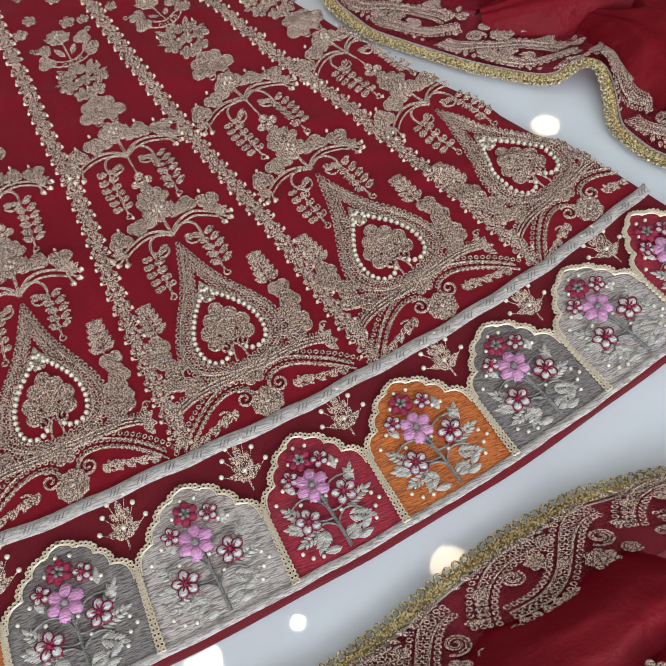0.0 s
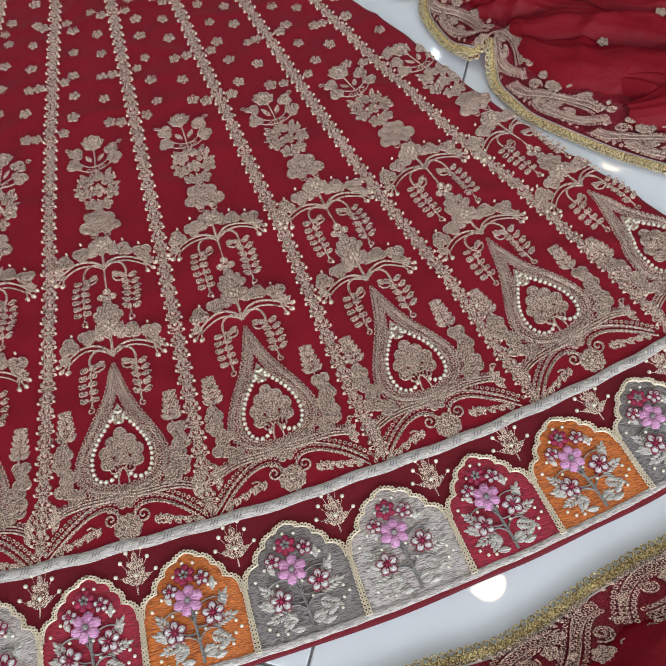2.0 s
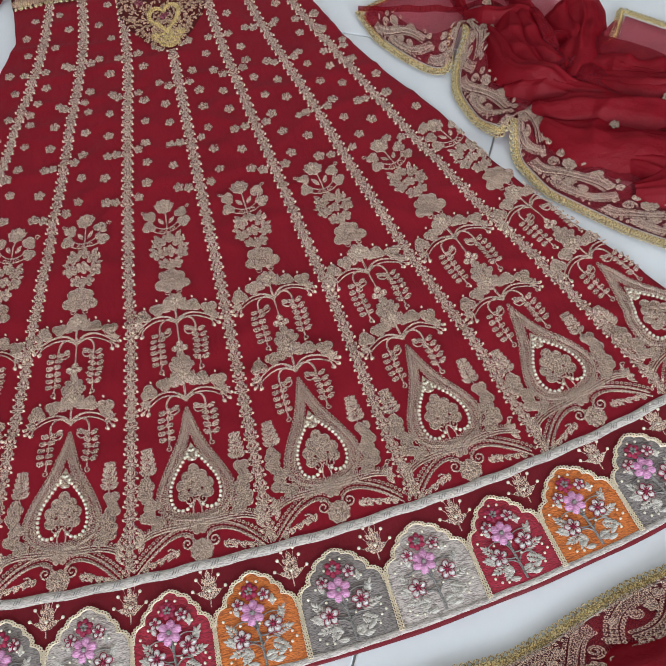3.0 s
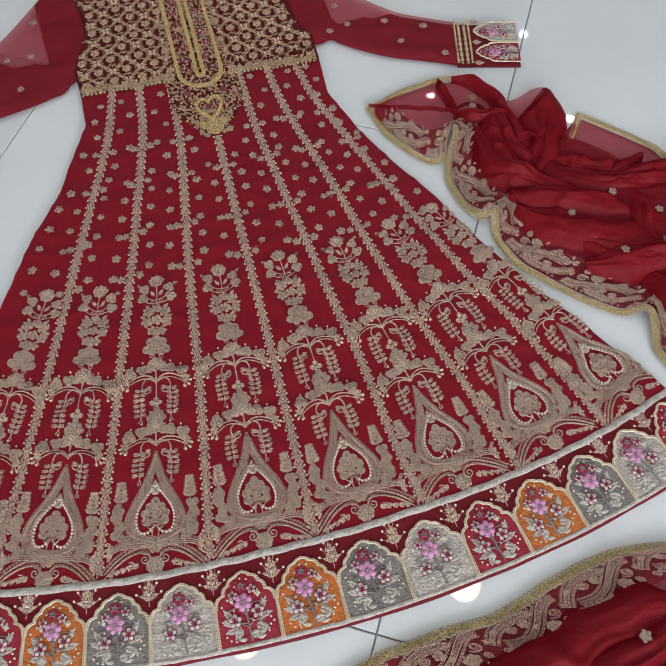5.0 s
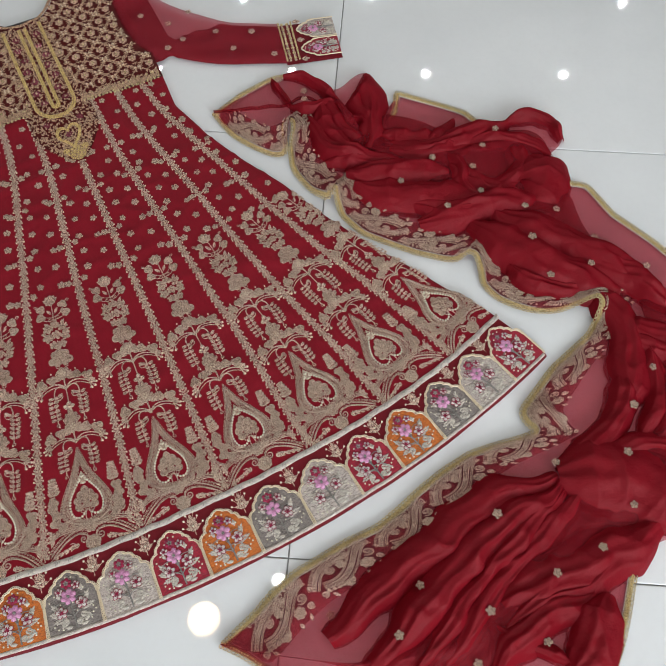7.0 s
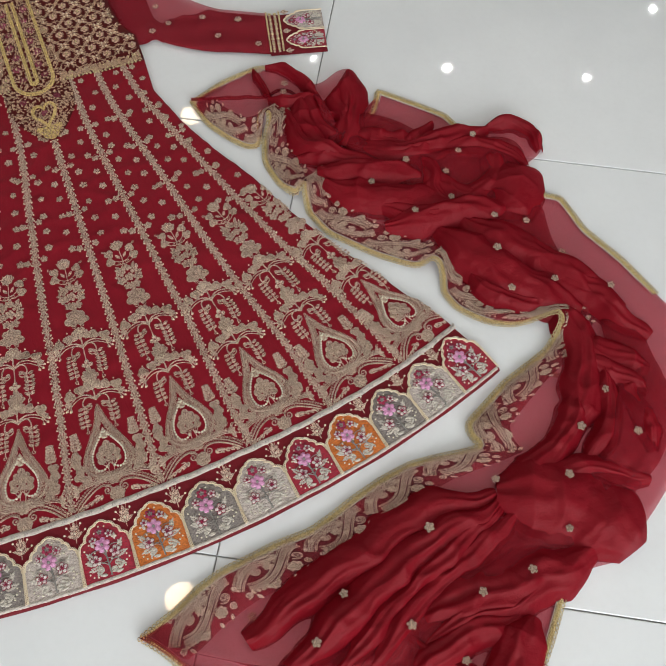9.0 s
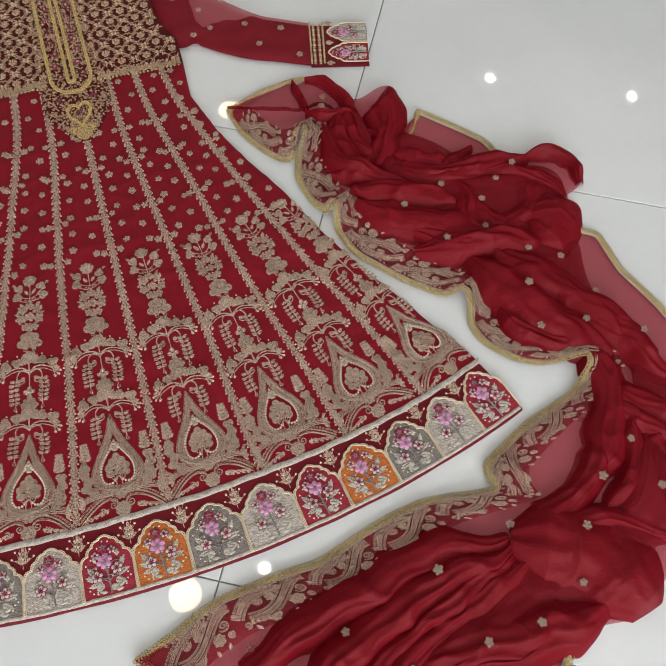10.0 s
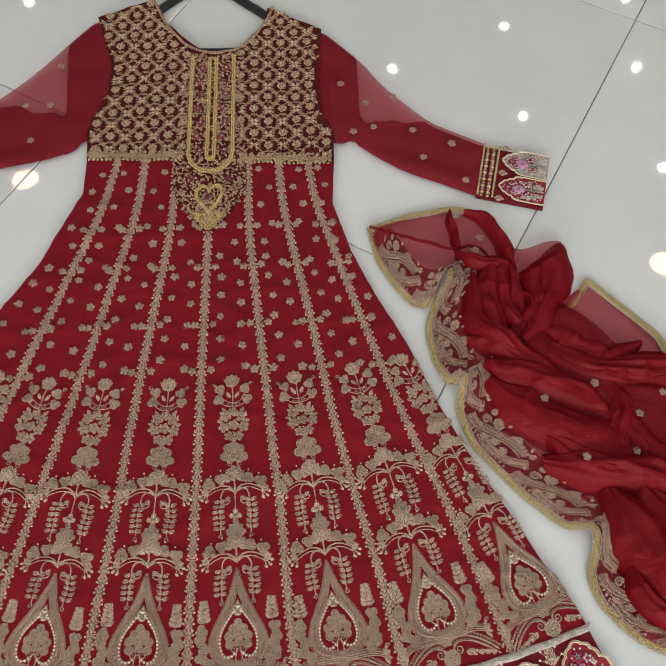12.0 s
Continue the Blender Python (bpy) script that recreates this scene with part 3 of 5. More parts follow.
def fold_sheet(width, pts, seed, n=72, m=26):
    """One soft fold: a rounded back that wanders, tucks under on both sides and dies out at its ends."""
    p = smooth_line([(x, y, 0.0) for x, y in pts], n + 1, 3)[:, :2]
    sh = Sheet()
    lean = 0.30 * noise.noise((seed * 1.7, 0.3, 5.0))
    tall = min(0.040, 0.008 + 0.48 * width) * (0.85 + 0.4 * noise.noise((seed * 2.3, 1.0, 0.2)))
    run = np.r_[0, np.cumsum(np.linalg.norm(np.diff(p, axis=0), axis=1))]
    for i in range(n + 1):
        u = i / n
        d = p[min(i + 1, n)] - p[max(i - 1, 0)]
        d = d / (math.hypot(*d) or 1)
        swell = min(1.0, 0.30 + 3.0 * u, 0.30 + 3.0 * (1 - u)) ** 0.8
        wide = (0.72 + 2.2 * max(0.0, width - 0.036)) * width * swell * (1 + 0.30 * noise.noise((run[i] * 13, seed, 2.0)))
        side = 0.010 * noise.noise((run[i] * 16, seed, 7.0))
        for j in range(m + 1):
            q = 2 * j / m - 1
            edge = side + q * wide + 0.004 * abs(q) ** 3 * noise.noise((run[i] * 40, seed + 3 * (q > 0), 1.0))
            x, y = p[i][0] - d[1] * edge, p[i][1] + d[0] * edge
            back = (1 - abs(q - lean * (1 - q * q)) ** 2.4) if abs(q) < 1 else 0.0
            wr = noise.noise((q * 2.2 + 0.7 * seed, run[i] * 9.0, 3.0))
            z = 0.003 + tall * swell * max(0.0, back) * (0.80 + 0.30 * noise.noise((run[i] * 11, q * 0.8, seed)))
            inner = max(0.0, 1 - q * q)
            z += inner * swell * 0.20 * tall * (1 - 2.2 * abs(wr)) + inner * 0.0022 * noise.noise((x * 55, y * 55, seed))
            z += inner * 0.006 * max(0.0, 1 - 3.0 * abs(noise.noise((x * 17, y * 17, 30.0 + seed * 0.1)))) ** 1.5
            sh.v.append((x, y, max(0.0022, z + 0.004 * inner)))
    w = m + 1
    sh.f = [(i * w + j, (i + 1) * w + j, (i + 1) * w + j + 1, i * w + j + 1) for i in range(n) for j in range(m)]
    return sh


PLEATS = [under]
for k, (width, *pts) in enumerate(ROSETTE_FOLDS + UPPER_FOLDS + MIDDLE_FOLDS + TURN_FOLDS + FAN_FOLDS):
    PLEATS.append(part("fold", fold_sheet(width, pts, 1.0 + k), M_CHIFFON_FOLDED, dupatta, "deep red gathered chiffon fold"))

# the hem is turned under along the embroidered edge
part("border_hem", scarf_sheet(14, lambda i: (0.004, min(0.7, 0.066 / max(0.05, float(np.linalg.norm(LINE_B[i] - LINE_A[i]))))), lambda i, t, x, y, q: base_height(i, t, x, y) - 0.0012), M_CHIFFON, dupatta)

# ---- bodice and sleeves ----
BOD_R = [(0.223, 0.146), (0.226, 0.219), (0.206, 0.262), (0.200, 0.338), (0.205, 0.42), (0.214, 0.488), (0.20, 0.56)]
BOD_L = [(-0.221, 0.178), (-0.227, 0.247), (-0.203, 0.31), (-0.195, 0.34), (-0.196, 0.409), (-0.213, 0.467), (-0.235, 0.541), (-0.23, 0.59)]
NECK = [(-0.126, 0.583), (-0.118, 0.566), (-0.102, 0.524), (-0.074, 0.474), (-0.043, 0.444), (-0.001, 0.424), (0.040, 0.432), (0.073, 0.463), (0.099, 0.504), (0.113, 0.54), (0.117, 0.555)]
WAIST = [(-0.221, 0.181), (-0.064, 0.170), (-0.062, 0.103), (-0.038, 0.046), (0.001, 0.003), (0.041, 0.043), (0.070, 0.079), (0.066, 0.163), (0.223, 0.146)]


def bod_x(u, y):
    xl = float(np.interp(y, [p[1] for p in BOD_L], [p[0] for p in BOD_L]))
    xr = float(np.interp(y, [p[1] for p in BOD_R], [p[0] for p in BOD_R]))
    return xl + (xr - xl) * u


def bod_top(x):
    if x < -0.126:
        return 0.583 + (x + 0.126) * (0.042 / 0.109)
    if x > 0.117:
        return 0.555 - (x - 0.117) * (0.066 / 0.097)
    return float(np.interp(x, [p[0] for p in NECK], [p[1] for p in NECK]))


s, nu, nv = Sheet(), 110, 70
for i in range(nu + 1):
    u = i / nu
    top = bod_top(-0.235 + 0.449 * u)
    low = 0.172 - 0.026 * u
    for j in range(nv + 1):
        y = low + (top - low) * j / nv
        s.v.append((bod_x(u, y), y, lift(bod_x(u, y), y) + 0.0025))
w = nv + 1
s.f = [(i * w + j, (i + 1) * w + j, (i + 1) * w + j + 1, i * w + j + 1) for i in range(nu) for j in range(nv)]
rim = [i * w for i in range(nu + 1)] + [nu * w + j for j in range(1, nv + 1)] + [i * w + nv for i in range(nu - 1, -1, -1)] + [j for j in range(nv - 1, 0, -1)]
base = len(s.v)
s.v += [(s.v[k][0], s.v[k][1], 0.001) for k in rim]
s.f += [(rim[k], rim[(k + 1) % len(rim)], base + (k + 1) % len(rim), base + k) for k in range(len(rim))]
part("bodice", s, M_MAROON, dress, "maroon velvet bodice with a deep round neck")

SLEEVES = {
    1: ([(0.180, 0.500), (0.214, 0.488), (0.250, 0.445), (0.289, 0.397), (0.325, 0.333), (0.362, 0.288), (0.405, 0.239), (0.443, 0.216), (0.501, 0.183)],
        [(0.190, 0.210), (0.235, 0.192), (0.262, 0.203), (0.275, 0.182), (0.304, 0.156), (0.354, 0.120), (0.413, 0.094), (0.470, 0.065)],
        (0.501, 0.183), (0.470, 0.065), (0.618, 0.146), (0.585, 0.032)),
    -1: ([(-0.180, 0.545), (-0.234, 0.534), (-0.271, 0.487), (-0.314, 0.424), (-0.356, 0.369), (-0.397, 0.327), (-0.45, 0.280), (-0.515, 0.240)],
         [(-0.180, 0.240), (-0.236, 0.215), (-0.243, 0.197), (-0.277, 0.179), (-0.328, 0.166), (-0.372, 0.158), (-0.43, 0.140), (-0.490, 0.120)],
         (-0.515, 0.240), (-0.490, 0.120), (-0.630, 0.195), (-0.605, 0.080)),
}


def sleeve_sheet(top, low, t0, t1, z0, puff, n=90, m=34, s0=0.0, s1=1.0):
    a, c = smooth_line(top, n + 1, 1), smooth_line(low, n + 1, 1)
    sh = Sheet()
    for i in range(n + 1):
        q = s0 + (s1 - s0) * i / n
        pa = np.array([np.interp(q * n, range(n + 1), a[:, k]) for k in (0, 1)])
        pc = np.array([np.interp(q * n, range(n + 1), c[:, k]) for k in (0, 1)])
        for j in range(m + 1):
            t = t0(q) + (t1(q) - t0(q)) * j / m
            x, y = pa * (1 - t) + pc * t
            rim = min(1, min(j, m - j) / 3)
            z = z0 + rim * (puff * 0.5 + puff * 0.7 * noise.noise((x * 14, y * 14, 1.0)) + 0.45 * puff * ridge(2.5 * t + 0.9 * noise.noise((x * 8, y * 8, 4.0)) + 2 * q))
            z = 0.004 + (z - 0.004) * min(1.0, q * 9)
            sh.v.append((x, y, max(0.0015, z)))
    w = m + 1
    sh.f = [(i * w + j, (i + 1) * w + j, (i + 1) * w + j + 1, i * w + j + 1) for i in range(n) for j in range(m)]
    return sh


for side in (1, -1):
    top, low, c0, c1, c2, c3 = SLEEVES[side]
    slv = part("sleeve", sleeve_sheet(top, low, lambda q: 0, lambda q: 1, 0.009, 0.006), M_CHIFFON, dress, "long sheer wine-red chiffon sleeve")
    # the lining stops short of the elbow and starts again below it
    part("sleeve_lining", sleeve_sheet(top, low, lambda q: 0.0, lambda q: 1.0, 0.0065, 0.004, s1=0.30), M_RED, slv)
    part("sleeve_lining", sleeve_sheet(top, low, lambda q: max(0.03, 0.66 - 1.5 * max(0, q - 0.34) + 0.10 * noise.noise((q * 9, 0.4, side))), lambda q: 0.98, 0.005, 0.003, s0=0.30), M_RED, slv)
    cuff = Sheet()
    for i in range(21):
        for j in range(13):
            a, t = i / 20, j / 12
            x = (c0[0] + (c2[0] - c0[0]) * a) * (1 - t) + (c1[0] + (c3[0] - c1[0]) * a) * t
            y = (c0[1] + (c2[1] - c0[1]) * a) * (1 - t) + (c1[1] + (c3[1] - c1[1]) * a) * t
            cuff.v.append((x, y, 0.011 if 0 < j < 12 and i < 20 else 0.002))
    cuff.f = [(i * 13 + j, (i + 1) * 13 + j, (i + 1) * 13 + j + 1, i * 13 + j + 1) for i in range(20) for j in range(12)]
    part("cuff", cuff, M_HEMRED, slv, "stiff dark red cuff")

# ---- embroidery tools ----
CIRC = {n: [(math.cos(2 * math.pi * i / n), math.sin(2 * math.pi * i / n)) for i in range(n)] for n in (5, 6, 7, 8, 10, 12)}


class Stitch:
    """Raised needlework on a cloth: to(a, b) gives the place on the cloth, up(x, y) the cloth's height."""

    def __init__(self, to, up=lift, fat=1.0):
        self.s, self.to, self.up, self.fat = Sheet(), to, up, fat

    def pts(self, rows):
        out = []
        for a, b, h in rows:
            x, y = self.to(a, b)
            out.append((x, y, self.up(x, y) + h))
        return out

    def dome(self, a, b, ra, rb=None, ang=0.0, h=0.0012, n=7):
        rb = rb or ra
        ca, sa = math.cos(ang), math.sin(ang)
        rows = []
        for k, z in ((1.0, 0.0001), (0.68, h)):
            for c, s in CIRC[n]:
                u, v = ra * k * c, rb * k * s
                rows.append((a + u * ca - v * sa, b + u * sa + v * ca, z))
        rows.append((a, b, h * 1.15))
        self.s.add(self.pts(rows), [(i, (i + 1) % n, n + (i + 1) % n, n + i) for i in range(n)] + [(n + i, n + (i + 1) % n, 2 * n) for i in range(n)])

    def ringlet(self, a, b, r, w=0.0006, h=0.0011, n=8):
        """A small ring, such as a sequin or a looped stitch."""
        rows = [(a + (r + k) * c, b + (r + k) * s, z) for k, z in ((0, 0.0002), (-w * 0.5, h), (-w * 1.3, 0.0003)) for c, s in CIRC[n]]
        self.s.add(self.pts(rows), [(k * n + i, k * n + (i + 1) % n, (k + 1) * n + (i + 1) % n, (k + 1) * n + i) for k in (0, 1) for i in range(n)])

    def leaf(self, a, b, ang, L, w, h=0.0012):
        ca, sa = math.cos(ang), math.sin(ang)
        w *= self.fat
        L *= 0.6 + 0.4 * self.fat
        prof = [(0, 0, 0.0002), (0.25, 0.40, 0.0002), (0.55, 0.46, 0.0002), (0.82, 0.25, 0.0002), (1, 0, 0.0002), (0.82, -0.25, 0.0002), (0.55, -0.46, 0.0002), (0.25, -0.40, 0.0002), (0.3, 0, h), (0.62, 0, h * 0.9)]
        rows = [(a + L * p * ca - w * q * sa, b + L * p * sa + w * q * ca, z) for p, q, z in prof]
        self.s.add(self.pts(rows), [(0, 8, 1), (1, 8, 9, 2), (2, 9, 3), (3, 9, 4), (4, 9, 5), (5, 9, 6), (6, 9, 8, 7), (7, 8, 0)])

    def cord(self, line, w, h=0.0012, tip=1.0):
        n = len(line)
        rows = []
        for i, (a, b) in enumerate(line):
            p, q = line[max(0, i - 1)], line[min(n - 1, i + 1)]
            dx, dy = q[0] - p[0], q[1] - p[1]
            d = math.hypot(dx, dy) or 1
            ww = 0.5 * w * (1 + (tip - 1) * i / (n - 1))
            nx, ny = -dy / d * ww, dx / d * ww
            rows += [(a + nx, b + ny, 0.0002), (a + nx * 0.4, b + ny * 0.4, h), (a - nx * 0.4, b - ny * 0.4, h), (a - nx, b - ny, 0.0002)]
        self.s.add(self.pts(rows), [(4 * i + k, 4 * i + k + 1, 4 * i + k + 5, 4 * i + k + 4) for i in range(n - 1) for k in range(3)])

    def curl(self, a, b, r, turns, start, way=1, w=0.0012, h=0.0012, n=14):
        """A spiral that winds in to (a, b)."""
        line = []
        for i in range(n):
            q = i / (n - 1)
            rr, an = r * (1 - 0.85 * q), start + way * turns * 2 * math.pi * q
            line.append((a + rr * math.cos(an), b + rr * math.sin(an)))
        self.cord(line, w, h, 0.7)

    def flower(self, a, b, r, n=5, ang=0.0, h=0.0013, rings=True):
        r *= 0.6 + 0.4 * self.fat
        for i in range(n):
            t = ang + 2 * math.pi * i / n
            c, s = math.cos(t), math.sin(t)
            self.dome(a + 0.62 * r * c, b + 0.62 * r * s, 0.40 * r, 1.95 * r / n if n > 5 else 0.38 * r, t, h * (0.6 if rings else 1.0), 7)
            if rings:
                self.ringlet(a + 0.62 * r * c, b + 0.62 * r * s, 0.38 * r, 0.15 * r, h * 1.5, 7)
        self.dome(a, b, 0.26 * r, None, 0, h * 1.3, 6)

    def fringe(self, line, r, gap, off=0.0):
        """Small looped stitches in a row beside a line."""
        p = resample(line, step=gap)
        for i in range(len(p)):
            q, o = p[min(i + 1, len(p) - 1)], p[max(i - 1, 0)]
            d = q - o
            k = math.hypot(*d) or 1
            self.ringlet(p[i][0] - d[1] / k * off, p[i][1] + d[0] / k * off, r, r * 0.45, 0.0011, 6)


def arc(p0, p1, bulge, n=9):
    """A bowed line from p0 to p1."""
    out = []
    for i in range(n):
        t = i / (n - 1)
        k = 4 * t * (1 - t) * bulge
        out.append((p0[0] + (p1[0] - p0[0]) * t - (p1[1] - p0[1]) * k, p0[1] + (p1[1] - p0[1]) * t + (p1[0] - p0[0]) * k))
    return out


def bez(p0, p1, p2, p3, n=12):
    out = []
    for i in range(n):
        t = i / (n - 1)
        k = ((1 - t) ** 3, 3 * t * (1 - t) ** 2, 3 * t * t * (1 - t), t ** 3)
        out.append(tuple(sum(c * p[j] for c, p in zip(k, (p0, p1, p2, p3))) for j in (0, 1)))
    return out


# ---- motifs of a skirt panel; b is the height above the ribbon ----
def petal_blob(e, a, b, r, ang=0.0):
    """A ball of three overlapping petals with corded rims."""
    for k in range(3):
        t = ang + 2.094 * k
        x, y = a + 0.42 * r * math.cos(t), b + 0.42 * r * math.sin(t)
        e.dome(x, y, 0.60 * r, 0.52 * r, t, 0.0007, 8)
        e.cord([(x + 0.60 * r * c, y + 0.56 * r * s) for c, s in CIRC[8]] + [(x + 0.60 * r, y)], 0.0011, 0.0026)
        e.cord([(x + 0.26 * r * c, y + 0.24 * r * s) for c, s in CIRC[6]] + [(x + 0.26 * r, y)], 0.0009, 0.0027)


def flower_stem(e, bead):
    e.flower(-0.001, 0.444, 0.0112, 8)
    for an in (0.35, 0.95, 1.57, 2.19, 2.79):
        e.leaf(-0.001, 0.443, an, 0.0135, 0.0062)
    for k in (0.003, -0.003, 0):
        bead.dome(k, 0.446 + 0.002 * (k == 0), 0.0012, h=0.0026, n=5)
    e.cord([(0, 0.437), (0, 0.424), (0, 0.410), (0, 0.394)], 0.0018)
    for m in (1, -1):
        e.cord(arc((0, 0.402), (m * 0.022, 0.414), -0.15 * m), 0.0013)
        e.cord(arc((0, 0.408), (m * 0.019, 0.428), -0.2 * m), 0.0013)
        e.curl(m * 0.0065, 0.405, 0.0042, 1.2, 0.2, m, 0.0012)
        petal_blob(e, m * 0.0215, 0.4135, 0.0082, 0.4 * m)
        petal_blob(e, m * 0.0190, 0.4300, 0.0080, 1.2 * m)
        e.curl(m * 0.0275, 0.4385, 0.0034, 1.2, 0, m, 0.0013)
        e.leaf(m * 0.003, 0.416, (1.0 if m > 0 else 2.14), 0.0125, 0.0056)
        e.flower(m * 0.0120, 0.3860, 0.0088, 5, 0.2 * m)
        e.flower(m * 0.0145, 0.3690, 0.0086, 5, 0.5 * m)
        e.flower(m * 0.0068, 0.3545, 0.0078, 5, 0.1)
        e.leaf(m * 0.010, 0.391, math.pi / 2 - m * 0.6, 0.012, 0.006)
        e.leaf(m * 0.016, 0.377, 0.3 if m > 0 else 2.84, 0.009, 0.0055)
        bead.dome(m * 0.0190, 0.3915, 0.0012, h=0.0026, n=5)
        bead.dome(m * 0.0050, 0.3750, 0.0012, h=0.0028, n=5)
    e.flower(0, 0.3725, 0.0082, 5)
    e.flower(0, 0.3930, 0.0080, 5)
    e.leaf(0, 0.354, -math.pi / 2, 0.012, 0.008)
    bead.dome(0, 0.360, 0.0012, h=0.0026, n=5)
    # vase of overlapping lobes
    for a, b, ra, rb in ((0, 0.3385, 0.0085, 0.0060), (0.0085, 0.3345, 0.0070, 0.0070), (-0.0085, 0.3345, 0.0070, 0.0070), (0.0138, 0.3220, 0.0070, 0.0068), (-0.0138, 0.3220, 0.0070, 0.0068), (0, 0.3245, 0.0085, 0.0100), (0.0065, 0.3175, 0.0055, 0.0060), (-0.0065, 0.3175, 0.0055, 0.0060)):
        e.dome(a, b, ra * 0.94, rb * 0.94, 0, 0.0007, 8)
        for k in (0.92, 0.52):
            e.cord([(a + k * ra * c, b + k * rb * s) for c, s in CIRC[10]] + [(a + k * ra, b)], 0.0010, 0.0025)
    for m in (1, -1):
        e.curl(m * 0.0075, 0.3115, 0.0045, 1.2, math.pi / 2, m, 0.0014)


def spray(e, bead, b0, drop, pendant):
    e.flower(0, b0 + 0.025, 0.0120, 7)
    e.flower(0, b0 + 0.025, 0.0068, 5, 0.4, 0.0022, False)
    for k in range(4):
        bead.dome(0.0032 * math.cos(k * 1.57), b0 + 0.025 + 0.0032 * math.sin(k * 1.57), 0.0014, h=0.0034, n=5)
    e.cord([(0, b0 + 0.018), (0, b0 + 0.008), (0, b0 - 0.004)], 0.0026)
    for m in (1, -1):
        f = lambda an: an if m > 0 else math.pi - an
        for an, L in ((1.20, 0.018), (0.80, 0.018), (0.45, 0.015)):
            e.leaf(m * 0.006, b0 + 0.012, f(an), L, 0.0072)
        petal_blob(e, m * 0.0375, b0 + 0.0105, 0.0095, 0.5 * m)
        petal_blob(e, m * 0.0205, b0 + 0.0165, 0.0085, 1.4 * m)
        e.leaf(m * 0.020, b0 + 0.009, f(1.0), 0.011, 0.0055)
        e.cord(bez((0, b0 - 0.003), (m * 0.008, b0 + 0.010), (m * 0.024, b0 + 0.011), (m * 0.041, b0 - 0.003)), 0.0024, 0.0018, 0.7)
        e.cord(bez((0, b0 - 0.005), (m * 0.010, b0 + 0.005), (m * 0.024, b0 + 0.005), (m * 0.038, b0 - 0.006)), 0.0018, 0.0016, 0.7)
        for an, L in ((0.85, 0.0100), (0.35, 0.0110), (-0.15, 0.0095)):
            e.leaf(m * 0.0385, b0 - 0.0025, f(an), L, 0.0062)
        for da, db in ((0.0500, -0.0060), (0.0475, -0.0125), (0.0415, -0.0150)):
            e.cord([(m * 0.038, b0 - 0.003), (m * da, b0 + db)], 0.0018)
            e.dome(m * da * 0.97, b0 + db * 0.9, 0.0026, None, 0, 0.0014, 6)
            bead.dome(m * da, b0 + db, 0.0016, h=0.0028, n=6)
        bead.dome(m * 0.035, b0 + 0.0225, 0.0014, h=0.0024, n=5)
        bead.dome(m * 0.020, b0 + 0.0290, 0.0014, h=0.0024, n=5)
        # scrolls under the branch
        e.cord(bez((0, b0 - 0.006), (m * 0.004, b0 + 0.006), (m * 0.023, b0 + 0.006), (m * 0.0200, b0 - 0.016), 14), 0.0024, 0.0015, 0.9)
        e.cord(bez((m * 0.0195, b0 - 0.014), (m * 0.018, b0 - 0.024), (m * 0.007, b0 - 0.022), (m * 0.0075, b0 - 0.014), 12), 0.0018, 0.0014, 0.8)
        e.curl(m * 0.0105, b0 - 0.0135, 0.0040, 1.25, f(2.6), -m, 0.0017)
        e.leaf(m * 0.0150, b0 - 0.0150, f(2.7), 0.0078, 0.0062)
        for k in range(int(drop / 0.0076)):
            b = b0 - 0.017 - 0.0076 * k
            sh = 0.0215 + 0.0014 * math.sin(k * 0.9) + 0.0006 * k
            e.leaf(m * sh, b, f(2.75), 0.0070, 0.0060)
            e.leaf(m * sh, b, f(0.25), 0.0066, 0.0056)
            e.curl(m * (sh + 0.0058), b + 0.0010, 0.0036, 1.2, 0.4, m, 0.0015, 0.0018, 9)
            e.curl(m * (sh - 0.0062), b + 0.0018, 0.0034, 1.2, 2.6, -m, 0.0014, 0.0018, 9)
        e.cord([(m * 0.0198, b0 - 0.014), (m * 0.0210, b0 - 0.016 - drop * 0.5), (m * 0.0215, b0 - 0.016 - drop)], 0.0018)
        e.curl(m * 0.0225, b0 - 0.018 - drop, 0.0036, 1.2, 1.6, m, 0.0015)
    if pendant:
        e.cord([(0, b0 - 0.004), (0, b0 - 0.014), (0, b0 - 0.028)], 0.0018)
        for da, db in ((0, -0.031), (0.0052, -0.037), (-0.0052, -0.037), (0, -0.040)):
            e.dome(da, b0 + db, 0.0042, None, 0, 0.0015, 7)
            bead.dome(da, b0 + db + 0.001, 0.0014, h=0.0026, n=5)
    else:
        # small buds that climb from the spray to the tassel above
        for da, db, r in ((0, 0.0500, 0.0036), (0.0050, 0.0435, 0.0042), (-0.0050, 0.0435, 0.0042), (0.0085, 0.0365, 0.0044), (-0.0085, 0.0365, 0.0044), (0, 0.0385, 0.0046)):
            petal_blob(e, da, b0 + db, r * 1.25, 6.0 * db)
        bead.dome(0, b0 + 0.0440, 0.0013, h=0.0034, n=5)


SPADE = [(0.0, 0.156), (0.0035, 0.146), (0.0075, 0.132), (0.0150, 0.113), (0.0245, 0.096), (0.0335, 0.079), (0.0380, 0.064), (0.0345, 0.050), (0.0220, 0.040), (0.0, 0.036)]


def drop_line(k, n=60):
    """A spade outline with a drawn-out tip, shrunk by k towards its belly."""
    half = smooth_line(SPADE, n // 2 + 1, 2)
    line = [(a, b) for a, b in half] + [(-a, b) for a, b in half[::-1][1:]]
    return [(k * a, 0.066 + k * (b - 0.066)) for a, b in line]


